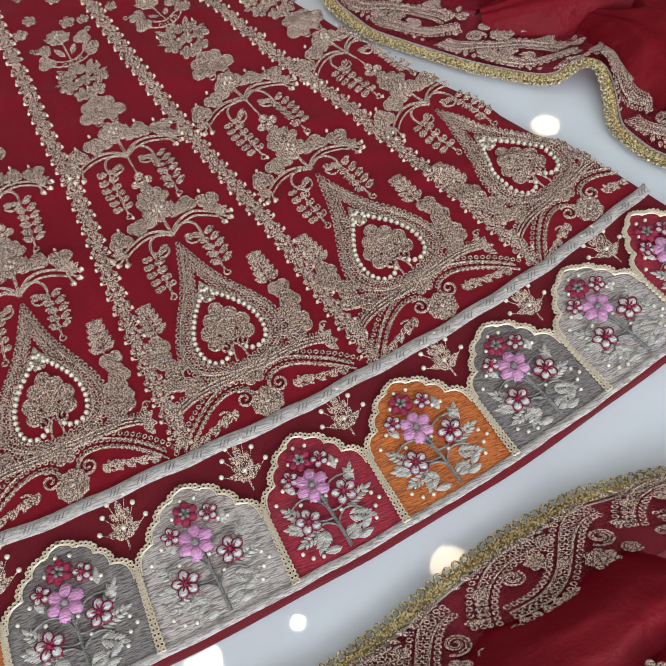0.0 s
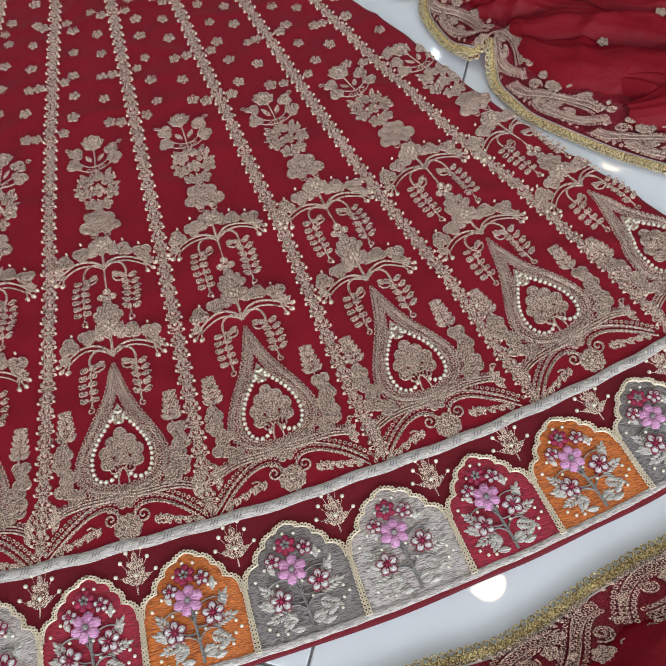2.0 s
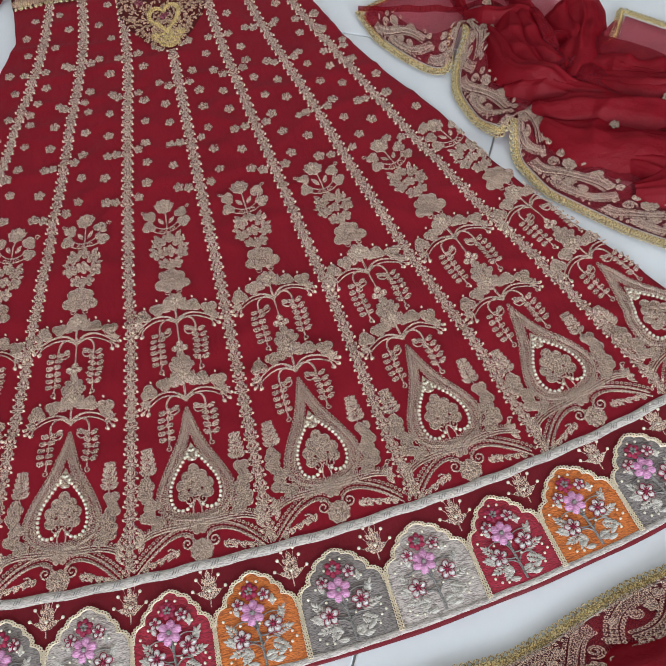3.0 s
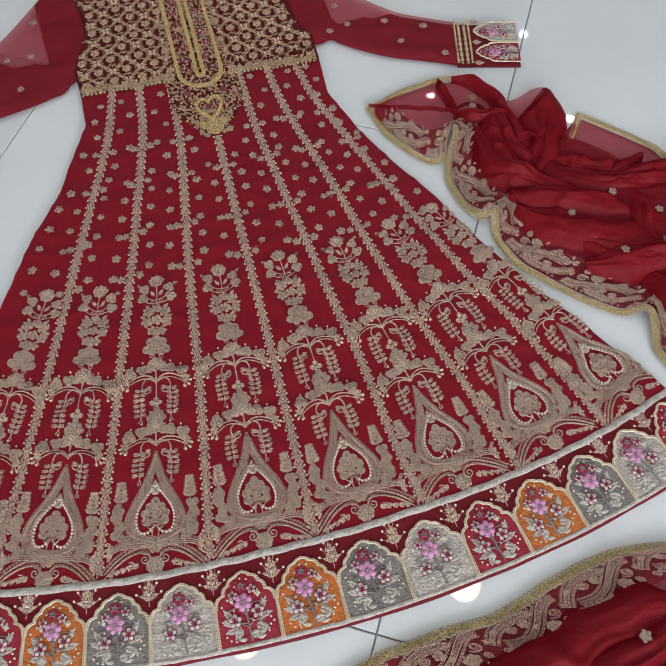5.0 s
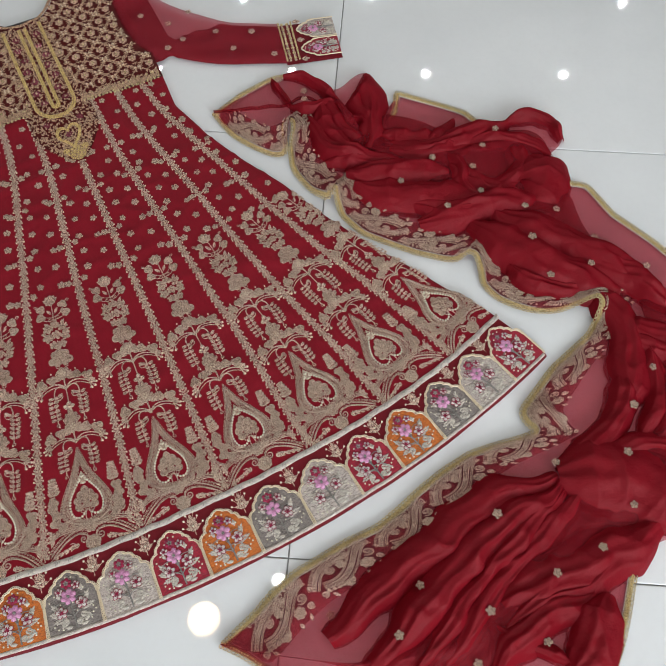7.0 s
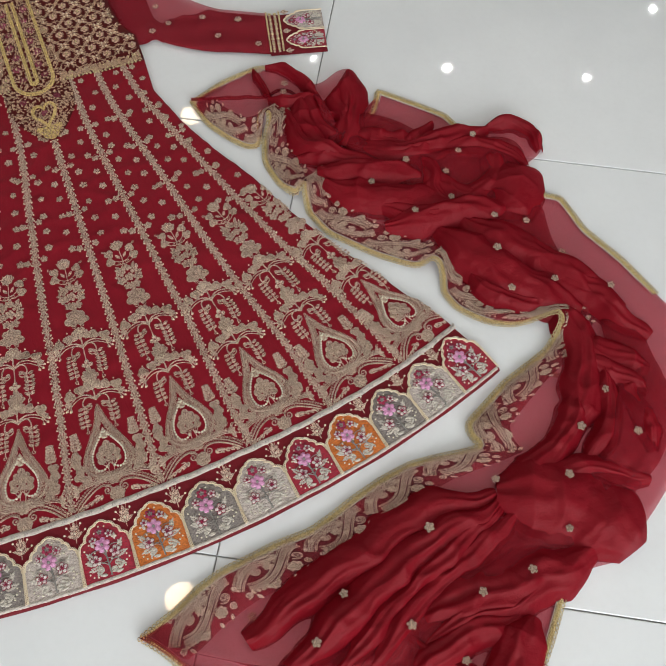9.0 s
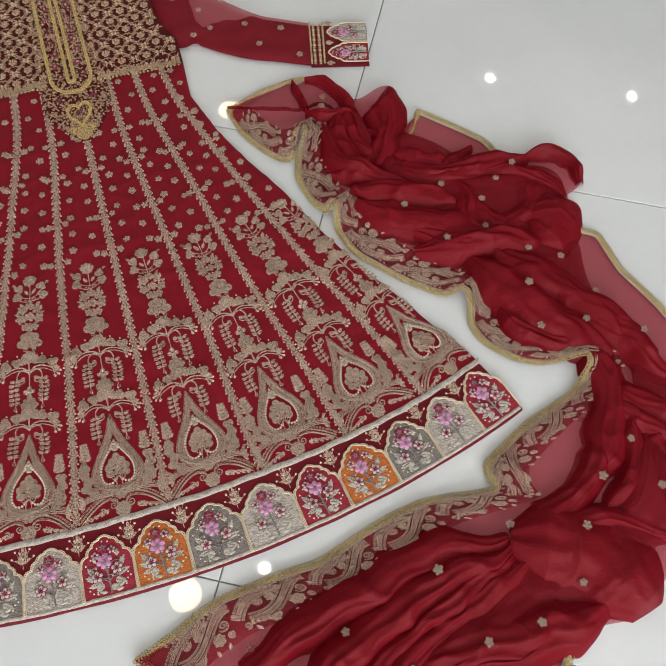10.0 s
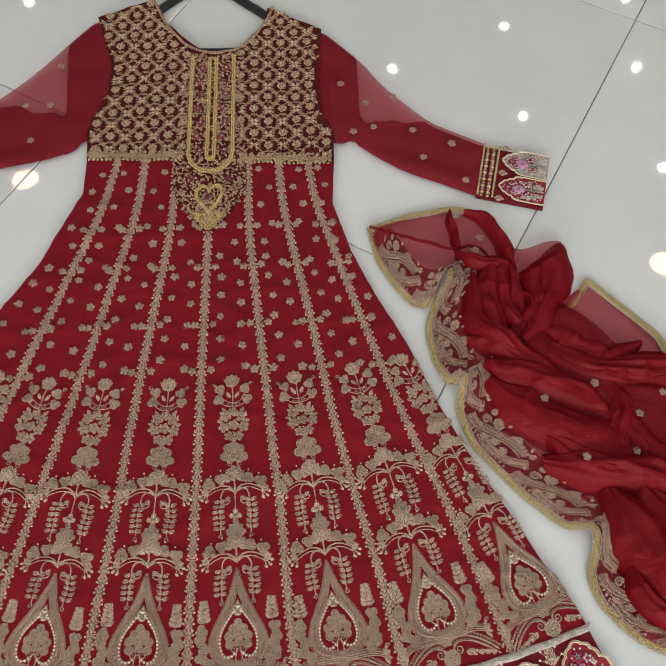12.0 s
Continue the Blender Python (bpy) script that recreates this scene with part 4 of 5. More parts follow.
def heart_half(m):
    """Half of the pearl heart: from the tip round the lobe to the notch below."""
    return bez((0, 0.116), (m * 0.006, 0.101), (m * 0.0250, 0.088), (m * 0.0250, 0.066), 14) + bez((m * 0.0250, 0.066), (m * 0.0250, 0.046), (m * 0.011, 0.046), (m * 0.0060, 0.0525), 10)[1:]


def paisley_heart(e, bead):
    for k in (1.0, 0.955):
        e.cord(drop_line(k), 0.0014, 0.0022)
    e.fringe(drop_line(1.05, 60), 0.0023, 0.0046)
    # net of loops between the outline and the heart
    for k in (0.90, 0.835, 0.77):
        e.fringe(drop_line(k, 72), 0.0021, 0.0043)
    e.fringe([p for p in drop_line(0.69, 90)[8:-8] if p[1] > 0.106] or drop_line(0.69)[:3], 0.0020, 0.0042)
    for m in (1, -1):
        for a, b in resample(heart_half(m), step=0.0046):
            bead.dome(a, b, 0.0017, h=0.0028, n=7)
            e.ringlet(a, b, 0.0022, 0.0008, 0.0011, 6)
        e.cord([(a * 1.14, 0.066 + (b - 0.066) * 1.08) for a, b in heart_half(m)[:-4]], 0.0012, 0.0020)
    for a, b in ((0, 0.111), (0.0042, 0.105), (-0.0042, 0.105), (0, 0.101)):
        bead.dome(a, b, 0.0017, h=0.0030, n=7)
    e.flower(0, 0.1055, 0.0062, 5, 0.3)
    # spade-shaped leaf in the middle, filled with rows of cord
    for a, b, ra, rb in ((0, 0.0905, 0.0060, 0.0065), (0.0070, 0.0835, 0.0065, 0.0060), (-0.0070, 0.0835, 0.0065, 0.0060), (0, 0.0770, 0.0095, 0.0090), (0.0125, 0.0740, 0.0068, 0.0068), (-0.0125, 0.0740, 0.0068, 0.0068), (0.0118, 0.0640, 0.0066, 0.0060), (-0.0118, 0.0640, 0.0066, 0.0060), (0, 0.0670, 0.0065, 0.0060)):
        e.dome(a, b, ra * 0.94, rb * 0.94, 0, 0.0007, 8)
        for q in (0.88, 0.50):
            e.cord([(a + q * ra * c, b + q * rb * s) for c, s in CIRC[10]] + [(a + q * ra, b)], 0.0011, 0.0024)
    for m in (1, -1):
        f = lambda an: an if m > 0 else math.pi - an
        e.curl(m * 0.0070, 0.0580, 0.0052, 1.4, 1.6, m, 0.0015, 0.0026)
        e.cord(arc((0, 0.060), (m * 0.004, 0.044), 0.1 * m), 0.0016)
        # pointed leaf, then two scalloped clusters beside the spade
        for k in range(5):
            b = 0.0935 + 0.0060 * k
            e.leaf(m * 0.0455, b, f(0.55), 0.0110 - 0.0010 * k, 0.0062, 0.0017)
            e.leaf(m * 0.0455, b, f(2.59), 0.0110 - 0.0010 * k, 0.0062, 0.0017)
        e.leaf(m * 0.0455, 0.1130, math.pi / 2, 0.0100, 0.0056, 0.0017)
        e.cord([(m * 0.0455, 0.090), (m * 0.0455, 0.104), (m * 0.0455, 0.118)], 0.0012, 0.0024)
        petal_blob(e, m * 0.0485, 0.0830, 0.0085, 0.5 * m)
        petal_blob(e, m * 0.0505, 0.0715, 0.0082, 1.5 * m)
        petal_blob(e, m * 0.0455, 0.0610, 0.0085, 0.2 * m)
        petal_blob(e, m * 0.0485, 0.0500, 0.0092, 0.9 * m)
        petal_blob(e, m * 0.0400, 0.0425, 0.0080, 2.0 * m)
        # arms under the spade, ending in a forked leaf
        line = bez((0, 0.036), (m * 0.014, 0.030), (m * 0.036, 0.040), (m * 0.056, 0.0290), 16)
        for off in (0.0, 0.0026, -0.0026):
            e.cord([(a, b + off) for a, b in line], 0.0020, 0.0020, 0.8)
        e.fringe(line, 0.0020, 0.0042, 0.0052 * m)
        for an, L in ((1.25, 0.013), (0.6, 0.010), (-0.5, 0.010), (-1.15, 0.013)):
            e.leaf(m * 0.0555, 0.0285, f(an), L, 0.0058, 0.0017)
        e.curl(m * 0.0610, 0.0400, 0.0034, 1.2, 0, m, 0.0014)
        # crescent of looped rows that runs down to the seam
        low = bez((m * 0.005, 0.022), (m * 0.014, 0.036), (m * 0.040, 0.026), (m * 0.064, -0.002), 20)
        for off in (0.0048, -0.0048):
            e.cord([(a, b + off * (1 - 0.5 * k / 19)) for k, (a, b) in enumerate(low)], 0.0013, 0.0019)
        e.fringe(low, 0.0020, 0.0041, 0.0068 * m)
        for off in (0.0024, -0.0024):
            e.fringe(low[1:-1], 0.0020, 0.0040, off * m)
        e.curl(m * 0.0130, 0.0155, 0.0072, 1.6, 1.9, m, 0.0020, 0.0022, 18)
        e.curl(m * 0.0300, 0.0085, 0.0056, 1.4, 2.2, m, 0.0018)
        for k in range(5):
            e.leaf(m * (0.022 + 0.0075 * k), 0.0125 - 0.0022 * k, f(-1.2 + 0.1 * k), 0.0090, 0.0052)
            e.leaf(m * (0.024 + 0.0075 * k), 0.0110 - 0.0022 * k, f(-0.4), 0.0070, 0.0045)
        e.curl(m * 0.0560, -0.0010, 0.0036, 1.2, 1.0, m, 0.0014)
    e.flower(0, 0.007, 0.0115, 9)
    e.flower(0, 0.007, 0.0058, 5, 0.2, 0.0022, False)
    bead.dome(0, 0.007, 0.0014, h=0.0034, n=7)
    e.flower(0, 0.030, 0.0080, 5, 0.3)


def panel_frame(x0, y0, x1, y1):
    """A frame whose b runs from (x0, y0) at the ribbon to (x1, y1)."""
    d = math.hypot(x1 - x0, y1 - y0)
    ux, uy = (x1 - x0) / d, (y1 - y0) / d

    def to(a, b):
        return x0 + ux * b + uy * a, y0 + uy * b - ux * a

    return to


# feet and heads of the panels' middle lines
PANELS = [(0.0610, -0.720, 0.0430, -0.20), (0.1990, -0.714, 0.1330, -0.20), (0.3400, -0.694, 0.2200, -0.21), (0.4790, -0.662, 0.2960, -0.215),
          (-0.0760, -0.722, -0.0465, -0.20), (-0.2170, -0.714, -0.1360, -0.20), (-0.3560, -0.696, -0.2180, -0.21), (-0.4840, -0.665, -0.2990, -0.215)]


def within_skirt(s):
    """Leaves out what would hang over the skirt's side folds."""
    ok = [lerp_line(EDGE_L, y) < x < lerp_line(EDGE_R, y) for x, y, z in s.v]
    out = Sheet()
    out.v, out.f = s.v, [f for f in s.f if all(ok[i] for i in f)]
    used = sorted({i for f in out.f for i in f})
    at = {i: k for k, i in enumerate(used)}
    out.v, out.f = [s.v[i] for i in used], [tuple(at[i] for i in f) for f in out.f]
    return out


PEARL_MESH = {}


def pearl_mesh(r):
    key = round(r, 5)
    if key not in PEARL_MESH:
        s = Sheet()
        rings = ((0.85, -0.0004), (1.0, 0.35 * r), (0.86, 0.9 * r), (0.5, 1.3 * r))
        s.add([(r * k * c, r * k * q, z) for k, z in rings for c, q in CIRC[8]] + [(0, 0, 1.45 * r)],
              [(j * 8 + i, j * 8 + (i + 1) % 8, (j + 1) * 8 + (i + 1) % 8, (j + 1) * 8 + i) for j in range(3) for i in range(8)] + [(24 + i, 24 + (i + 1) % 8, 32) for i in range(8)])
        PEARL_MESH[key] = mesh_of("pearl", s, M_PEARL)
    return PEARL_MESH[key]


def set_pearls(s, parent, n, r=0.0017):
    """A pearl of its own at each of the domes in s."""
    step = 2 * n + 1
    for k in range(len(s.v) // step):
        x, y, z = s.v[k * step + step - 1]
        ob = new("pearl", pearl_mesh(r))
        ob.location = (x, y, s.v[k * step][2] + 0.0004)
        ob.parent = parent


for n, (x0, y0, x1, y1) in enumerate(PANELS):
    to = panel_frame(x0, y0, x1, y1)
    for name, build, label in (("flower_stem", flower_stem, "tall gold zari flower stem on a vase"), ("flower_spray", lambda e, b: spray(e, b, 0.272, 0.047, True), "gold zari flower spray with hanging leaf tassels"),
                               ("flower_spray", lambda e, b: spray(e, b, 0.175, 0.040, False), "gold zari flower spray with hanging leaf tassels"), ("pear_motif", paisley_heart, "pear-shaped silver-gold zari motif with pearls")):
        e, bead = Stitch(to, lift, 1.1), Stitch(to)
        build(e, bead)
        ob = part(name, within_skirt(e.s), M_ZARI, dress, label)
        if name == "pear_motif":
            set_pearls(within_skirt(bead.s), ob, 7)
        else:
            tagged(part("sequin_sprinkle", within_skirt(bead.s), M_SEQUIN, ob), kind="stuff")

# braided seams
for line in SEAMS:
    p = smooth_line(line, 400, 2)
    p = resample(p, step=0.0140)
    e, bead = Stitch(lambda a, b: (a, b)), Stitch(lambda a, b: (a, b))
    e.cord([tuple(q) for q in p], 0.0016, 0.0011)
    for i in range(len(p) - 1):
        d = p[i + 1] - p[i]
        an = math.atan2(d[1], d[0])
        nx, ny = -math.sin(an), math.cos(an)
        m = (p[i] + p[i + 1]) / 2
        for k, L in ((0.55, 0.0088), (-0.55, 0.0088), (2.45, 0.0060), (-2.45, 0.0060)):
            e.leaf(p[i][0], p[i][1], an + k, L, 0.0038, 0.0016)
        e.leaf(p[i][0], p[i][1], an, 0.0075, 0.0040, 0.0018)
        for sd in (1, -1):
            e.dome(m[0] + nx * 0.0050 * sd + d[0] * 0.12, m[1] + ny * 0.0050 * sd + d[1] * 0.12, 0.0026, 0.0022, an, 0.0016, 6)
            e.ringlet(p[i][0] + nx * 0.0044 * sd, p[i][1] + ny * 0.0044 * sd, 0.0023, 0.0010, 0.0013, 6)
            bead.dome(p[i][0] + nx * 0.0070 * sd, p[i][1] + ny * 0.0070 * sd, 0.0013, h=0.0024, n=6)
        e.dome(m[0], m[1], 0.0030, 0.0024, an, 0.0019, 6)
    ob = part("seam_braid", e.s, M_ZARI, dress, "narrow braided gold zari seam with sequins")
    tagged(part("sequin_sprinkle", bead.s, M_SEQUIN, ob), kind="stuff")

# scattered sprigs on the upper skirt
sprig_meshes = []
for n in range(4):
    e = Stitch(lambda a, b: (a, b), lambda x, y: 0.0)
    e.dome(0, 0, 0.0046, h=0.0006, n=10)
    e.flower(0, 0, 0.0074, 5, 0.5 * n, 0.0015)
    sprig_meshes.append(mesh_of("sprig", e.s, M_ZARI))
rnd = random.Random(4)


def sprig(x, y, parent=None, z=None):
    ob = new("sprig", sprig_meshes[rnd.randrange(4)])
    ob.location = (x, y, lift(x, y) if z is None else z)
    ob.rotation_euler = (0, 0, rnd.uniform(0, 6.28))
    k = rnd.uniform(0.88, 1.1)
    ob.scale = (k, k * rnd.uniform(0.85, 1.0), 1)
    ob.parent = parent or dress


SIDES = [EDGE_L] + SEAMS + [EDGE_R]
for k in range(len(SIDES) - 1):
    for r in range(11):
        y = 0.136 - 0.0385 * r
        xa, xb = lerp_line(SIDES[k], min(y, SIDES[k][0][1])), lerp_line(SIDES[k + 1], min(y, SIDES[k + 1][0][1]))
        if y > 0.0 and k in (3, 4):
            xa, xb = (xa, 0.001) if k == 3 else (0.001, xb)
        gap = xb - xa
        if gap < 0.024 or y < -0.262:
            continue
        for u in ((0.31, 0.69) if gap > 0.072 else ((0.36,) if (r + k) % 2 else (0.64,))):
            x = xa + gap * u + rnd.uniform(-0.002, 0.002)
            if abs(x - 0.001) < 0.056 and y > 0.035 - abs(x) * 0.2:
                continue
            sprig(x, y + rnd.uniform(-0.002, 0.002) + (0.010 if u < 0.5 else -0.004) * (gap > 0.072))
for line in SEAMS:
    for y in (-0.066, -0.175, -0.256, 0.015):
        x = lerp_line(line, y + rnd.uniform(-0.004, 0.004))
        for m in (1, -1):
            sprig(x + m * 0.0145, y + 0.001 * m)

# ---- ribbon, arches and sprigs of the hem border ----
xs = np.linspace(-0.527, 0.527, 160)
e = Stitch(lambda a, b: (a, b))
n = len(xs)
rows = [(x, band_y(x) + d + 0.0006 * math.sin(x * 130), h) for d, h in ((0.0049, 0.0006), (0.0045, 0.0022), (0.0, 0.0025), (-0.0044, 0.0022), (-0.0048, 0.0006)) for x in xs]
e.s.add(e.pts(rows), [(k * n + i, k * n + i + 1, (k + 1) * n + i + 1, (k + 1) * n + i) for k in range(4) for i in range(n - 1)])
ribbon = part("ribbon", e.s, M_RIBBON, dress, "flat silver-grey stitched ribbon")
e = Stitch(lambda a, b: (a, b), lambda x, y: lift(x, y) + 0.0025)
for k in range(56):
    x = -0.52 + 0.0189 * k
    y = band_y(x)
    for d in (-0.0030, -0.0004, 0.0022):
        e.leaf(x + d, y - 0.0030, 1.05, 0.0066, 0.0011, 0.0006)
part("slanted_stitches", e.s, M_STEM, ribbon)
e = Stitch(lambda a, b: (a, b))
n = 260
xs = np.linspace(-0.556, 0.556, n)
rows = [(x, hem_y(x) + d + 0.0007 * noise.noise((x * 60, 0, 0)), h) for d, h in ((0.0058, 0.0010), (0.0050, 0.0024), (0.0012, 0.0026), (0.0, 0.0010)) for x in xs]
e.s.add(e.pts(rows), [(k * n + i, k * n + i + 1, (k + 1) * n + i + 1, (k + 1) * n + i) for k in range(3) for i in range(n - 1)])
for k in range(300):
    x = -0.555 + 0.0037 * k
    e.leaf(x, hem_y(x) + 0.0002, 0.9, 0.0072, 0.0026, 0.0032)
part("overcast_edge", e.s, M_RIBBON, dress, "grey-white overcast stitching along the hem edge")

ARCH_HALF = [(0.0, 0.485), (0.30, 0.485), (0.52, 0.484), (0.58, 0.480), (0.635, 0.462), (0.675, 0.425), (0.695, 0.375), (0.700, 0.345), (0.745, 0.345), (0.790, 0.325), (0.820, 0.290), (0.832, 0.250), (0.870, 0.245), (0.905, 0.215), (0.930, 0.165), (0.936, 0.120), (0.965, 0.100), (0.985, 0.055), (1.0, 0.0)]
ARCH_X = [0.559, 0.486, 0.409, 0.332, 0.2495, 0.174, 0.0885, 0.003, -0.078, -0.1555, -0.237, -0.315, -0.390, -0.470, -0.552]
ARCH_COLOURS = ["crimson", "light_grey", "dark_grey", "orange", "crimson", "light_grey", "dark_grey", "orange", "crimson", "light_grey", "dark_grey", "orange", "crimson", "light_grey"]


def half_at(q):
    return float(np.interp(q, [p[0] for p in ARCH_HALF], [p[1] for p in ARCH_HALF]))


def arch_frame(x1, x0):
    w = x1 - x0

    def to(p, q):
        x = x0 + (p + 0.5) * w
        xm = x0 + 0.5 * w
        slope = 0.51 * xm + 0.21 * xm ** 3
        y = hem_y(x) + 0.0048
        tall = band_y(xm) - 0.0165 - hem_y(xm) - 0.0048
        return x - slope * q * tall * 0.85, y + q * tall

    return to


def satin_flower(e, edge, cx, cy, r, n, h, sx=1.0, sy=1.0, ang=0.3):
    """Flat petals with a darker outline; sx, sy turn arch units into the same length."""
    for i in range(n):
        t = ang + 2 * math.pi * i / n
        c, s = math.cos(t), math.sin(t)
        ring = []
        for k, z in ((1.0, 0.0008), (0.7, h)):
            for cc, ss in CIRC[8]:
                u, v = 0.58 + 0.42 * k * cc, 0.36 * k * ss
                ring.append((cx + sx * r * (u * c - v * s), cy + sy * r * (u * s + v * c), z))
        ring.append((cx + sx * r * 0.58 * c, cy + sy * r * 0.58 * s, h))
        e.s.add(e.pts(ring), [(j, (j + 1) % 8, 8 + (j + 1) % 8, 8 + j) for j in range(8)] + [(8 + j, 8 + (j + 1) % 8, 16) for j in range(8)])
        if edge:
            line = [(cx + sx * r * ((0.58 + 0.44 * cc) * c - 0.38 * ss * s), cy + sy * r * ((0.58 + 0.44 * cc) * s + 0.38 * ss * c)) for cc, ss in CIRC[8]]
            rows = []
            for k, (a, b) in enumerate(line + line[:1]):
                for f, z in ((1.0, 0.0008), (0.93, h * 1.15), (0.86, 0.0010)):
                    rows.append((cx + sx * r * 0.58 * c + (a - cx - sx * r * 0.58 * c) * f * 1.05, cy + sy * r * 0.58 * s + (b - cy - sy * r * 0.58 * s) * f * 1.05, z))
            edge.s.add(edge.pts(rows), [(3 * k + j, 3 * k + j + 1, 3 * k + j + 4, 3 * k + j + 3) for k in range(8) for j in (0, 1)])
            edge.s.add(edge.pts([(cx, cy, h * 1.1), (cx + sx * r * (0.62 * c - 0.05 * s), cy + sy * r * (0.62 * s + 0.05 * c), h * 1.5), (cx + sx * r * (0.30 * c + 0.09 * s), cy + sy * r * (0.30 * s - 0.09 * c), h * 1.5), (cx + sx * r * (0.30 * c - 0.09 * s), cy + sy * r * (0.30 * s + 0.09 * c), h * 1.5)]), [(0, 2, 1, 3)])


def even(frame_to, w, tall):
    """Turns an arch's own units into metres both ways."""
    return lambda a, b: frame_to(a / w, b / tall)


def feather(e, a, b, an, L, sc):
    """A feathery leaf that ends at (a, b)."""
    ca, sa = math.cos(an), math.sin(an)
    for i in range(5):
        k = L * (1 - i / 5)
        e.leaf(a - k * ca, b - k * sa, an + 0.75, 0.0085 * sc * (1 - 0.08 * i), 0.0027, 0.0016)
        e.leaf(a - k * ca, b - k * sa, an - 0.75, 0.0085 * sc * (1 - 0.08 * i), 0.0027, 0.0016)
    e.leaf(a - 0.002 * ca, b - 0.002 * sa, an, 0.0080 * sc, 0.0034, 0.0016)


def build_arch(colour, to, w, tall, parent, up=lift, fine=1.0):
    field = Stitch(to, up)
    qs = [0, 0.15, 0.3, 0.45, 0.55] + [p[0] for p in ARCH_HALF[3:]]
    rows = []
    for q in qs:
        hw = half_at(q) - 0.012
        for j in range(9):
            p = max(hw, 0.0005) * (j / 4 - 1)
            rows.append((p, q * 0.985, 0.0016 if 0 < j < 8 else 0.0010))
    field.s.add(field.pts(rows), [(i * 9 + j, i * 9 + j + 1, (i + 1) * 9 + j + 1, (i + 1) * 9 + j) for i in range(len(qs) - 1) for j in range(8)])
    arch = part("arch_panel", field.s, M_ARCH[colour], parent, colour.replace("_", "-") + " satin-stitched arch with a flowering plant")
    outline = [(hw * w, q * tall) for q, hw in ARCH_HALF]

    def plot():
        return Stitch(even(to, w, tall), lambda x, y: up(x, y) + 0.0017)

    e = plot()
    for m in (1, -1):
        for i, (a, b) in enumerate(resample(outline, step=0.0031 * fine)):
            e.ringlet(m * a, b, 0.0019 * fine, 0.0010 * fine, 0.0022, 7)
        e.cord([(m * (a - 0.0022), b - 0.0005) for a, b in outline[2:]], 0.0011 * fine, 0.0014)
    part("sequin_outline", e.s, M_SEQUIN, arch, "chain of pale gold sequins")
    sc = tall / 0.098
    stem, leaves, pink, crim, pearl = plot(), plot(), plot(), plot(), plot()
    U_, T_ = w, tall
    stem.cord([(0.02 * U_, 0.03 * T_), (0.01 * U_, 0.2 * T_), (-0.005 * U_, 0.36 * T_), (-0.02 * U_, 0.52 * T_)], 0.0024, 0.0026)
    for p0, p1, bl in (((0.0, 0.28), (-0.20, 0.40), 0.2), ((-0.01, 0.34), (0.20, 0.44), -0.25), ((0.01, 0.2), (-0.22, 0.20), -0.3), ((0.01, 0.22), (0.24, 0.24), 0.3), ((-0.01, 0.36), (0.28, 0.52), 0.3), ((-0.01, 0.36), (-0.30, 0.46), -0.3)):
        twig = plot()
        twig.cord([(a * U_, b * T_) for a, b in arc(p0, p1, bl)], 0.0014, 0.0020, 0.7)
        part("branch", twig.s, M_STEM, arch)
    for p, q, an, k in ((-0.33, 0.47, 2.2, 6), (0.30, 0.55, 1.0, 7), (0.34, 0.36, 0.2, 6), (-0.32, 0.20, 3.3, 6), (0.27, 0.17, -0.5, 5), (-0.2, 0.12, -2.3, 4), (0.12, 0.13, 0.3, 3), (-0.36, 0.34, 2.8, 4)):
        feather(leaves, p * U_, q * T_, an, 0.0030 * k * sc, sc)
    for p, q, an in ((-0.20, 0.56, 1.9), (0.20, 0.60, 1.5), (-0.10, 0.14, 2.3), (0.16, 0.10, 0.6), (0.10, 0.06, 0.1), (-0.05, 0.06, 3.0), (0.30, 0.46, 1.9), (-0.26, 0.29, 2.4)):
        leaves.leaf(p * U_, q * T_, an, 0.0130 * sc, 0.0056, 0.0030)
    satin_flower(pink, None, -0.04 * U_, 0.57 * T_, 0.0135 * sc, 6, 0.0034)
    for i in range(12):
        pink.leaf(-0.04 * U_, 0.57 * T_, i * 0.524, 0.0136 * sc, 0.0034, 0.0040)
    eye = plot()
    eye.dome(-0.04 * U_, 0.57 * T_, 0.0031 * sc, h=0.0050, n=8)
    part("flower_centre", eye.s, M_STEM, arch)
    for p, q, r in ((-0.20, 0.33, 0.0100), (0.17, 0.41, 0.0100), (0.12, 0.73, 0.0072), (-0.19, 0.68, 0.0070)):
        white = plot()
        satin_flower(white, crim, p * U_, q * T_, r * sc, 5, 0.0026)
        part("white_flower", white.s, M_WHITESILK, arch)
        crim.dome(p * U_, q * T_, 0.0022 * sc, h=0.0042, n=6)
    satin_flower(crim, None, -0.04 * U_, 0.795 * T_, 0.0098 * sc, 6, 0.0026)
    eye = plot()
    satin_flower(eye, None, -0.04 * U_, 0.795 * T_, 0.0050 * sc, 5, 0.0034)
    part("flower_centre", eye.s, M_STEM, arch)
    for p, q in ((-0.04, 0.90), (0.06, 0.88), (-0.14, 0.80), (0.17, 0.66), (-0.28, 0.63), (0.02, 0.45), (-0.20, 0.47), (0.24, 0.65), (0.36, 0.30), (0.40, 0.24), (0.30, 0.12), (-0.36, 0.14), (-0.30, 0.08), (-0.22, 0.06), (0.34, 0.2), (-0.38, 0.55), (0.08, 0.30)):
        pearl.dome(p * U_, q * T_, 0.0020, h=0.0040, n=7)
    for name, s, m in (("stem", stem, M_STEM), ("foliage", leaves, M_GREYSILK), ("pink_flower", pink, M_PINK), ("crimson_stitching", crim, M_CRIMSONSILK)):
        part(name, s.s, m, arch)
    set_pearls(pearl.s, arch, 7, 0.0015 * min(1.0, sc * 1.1))


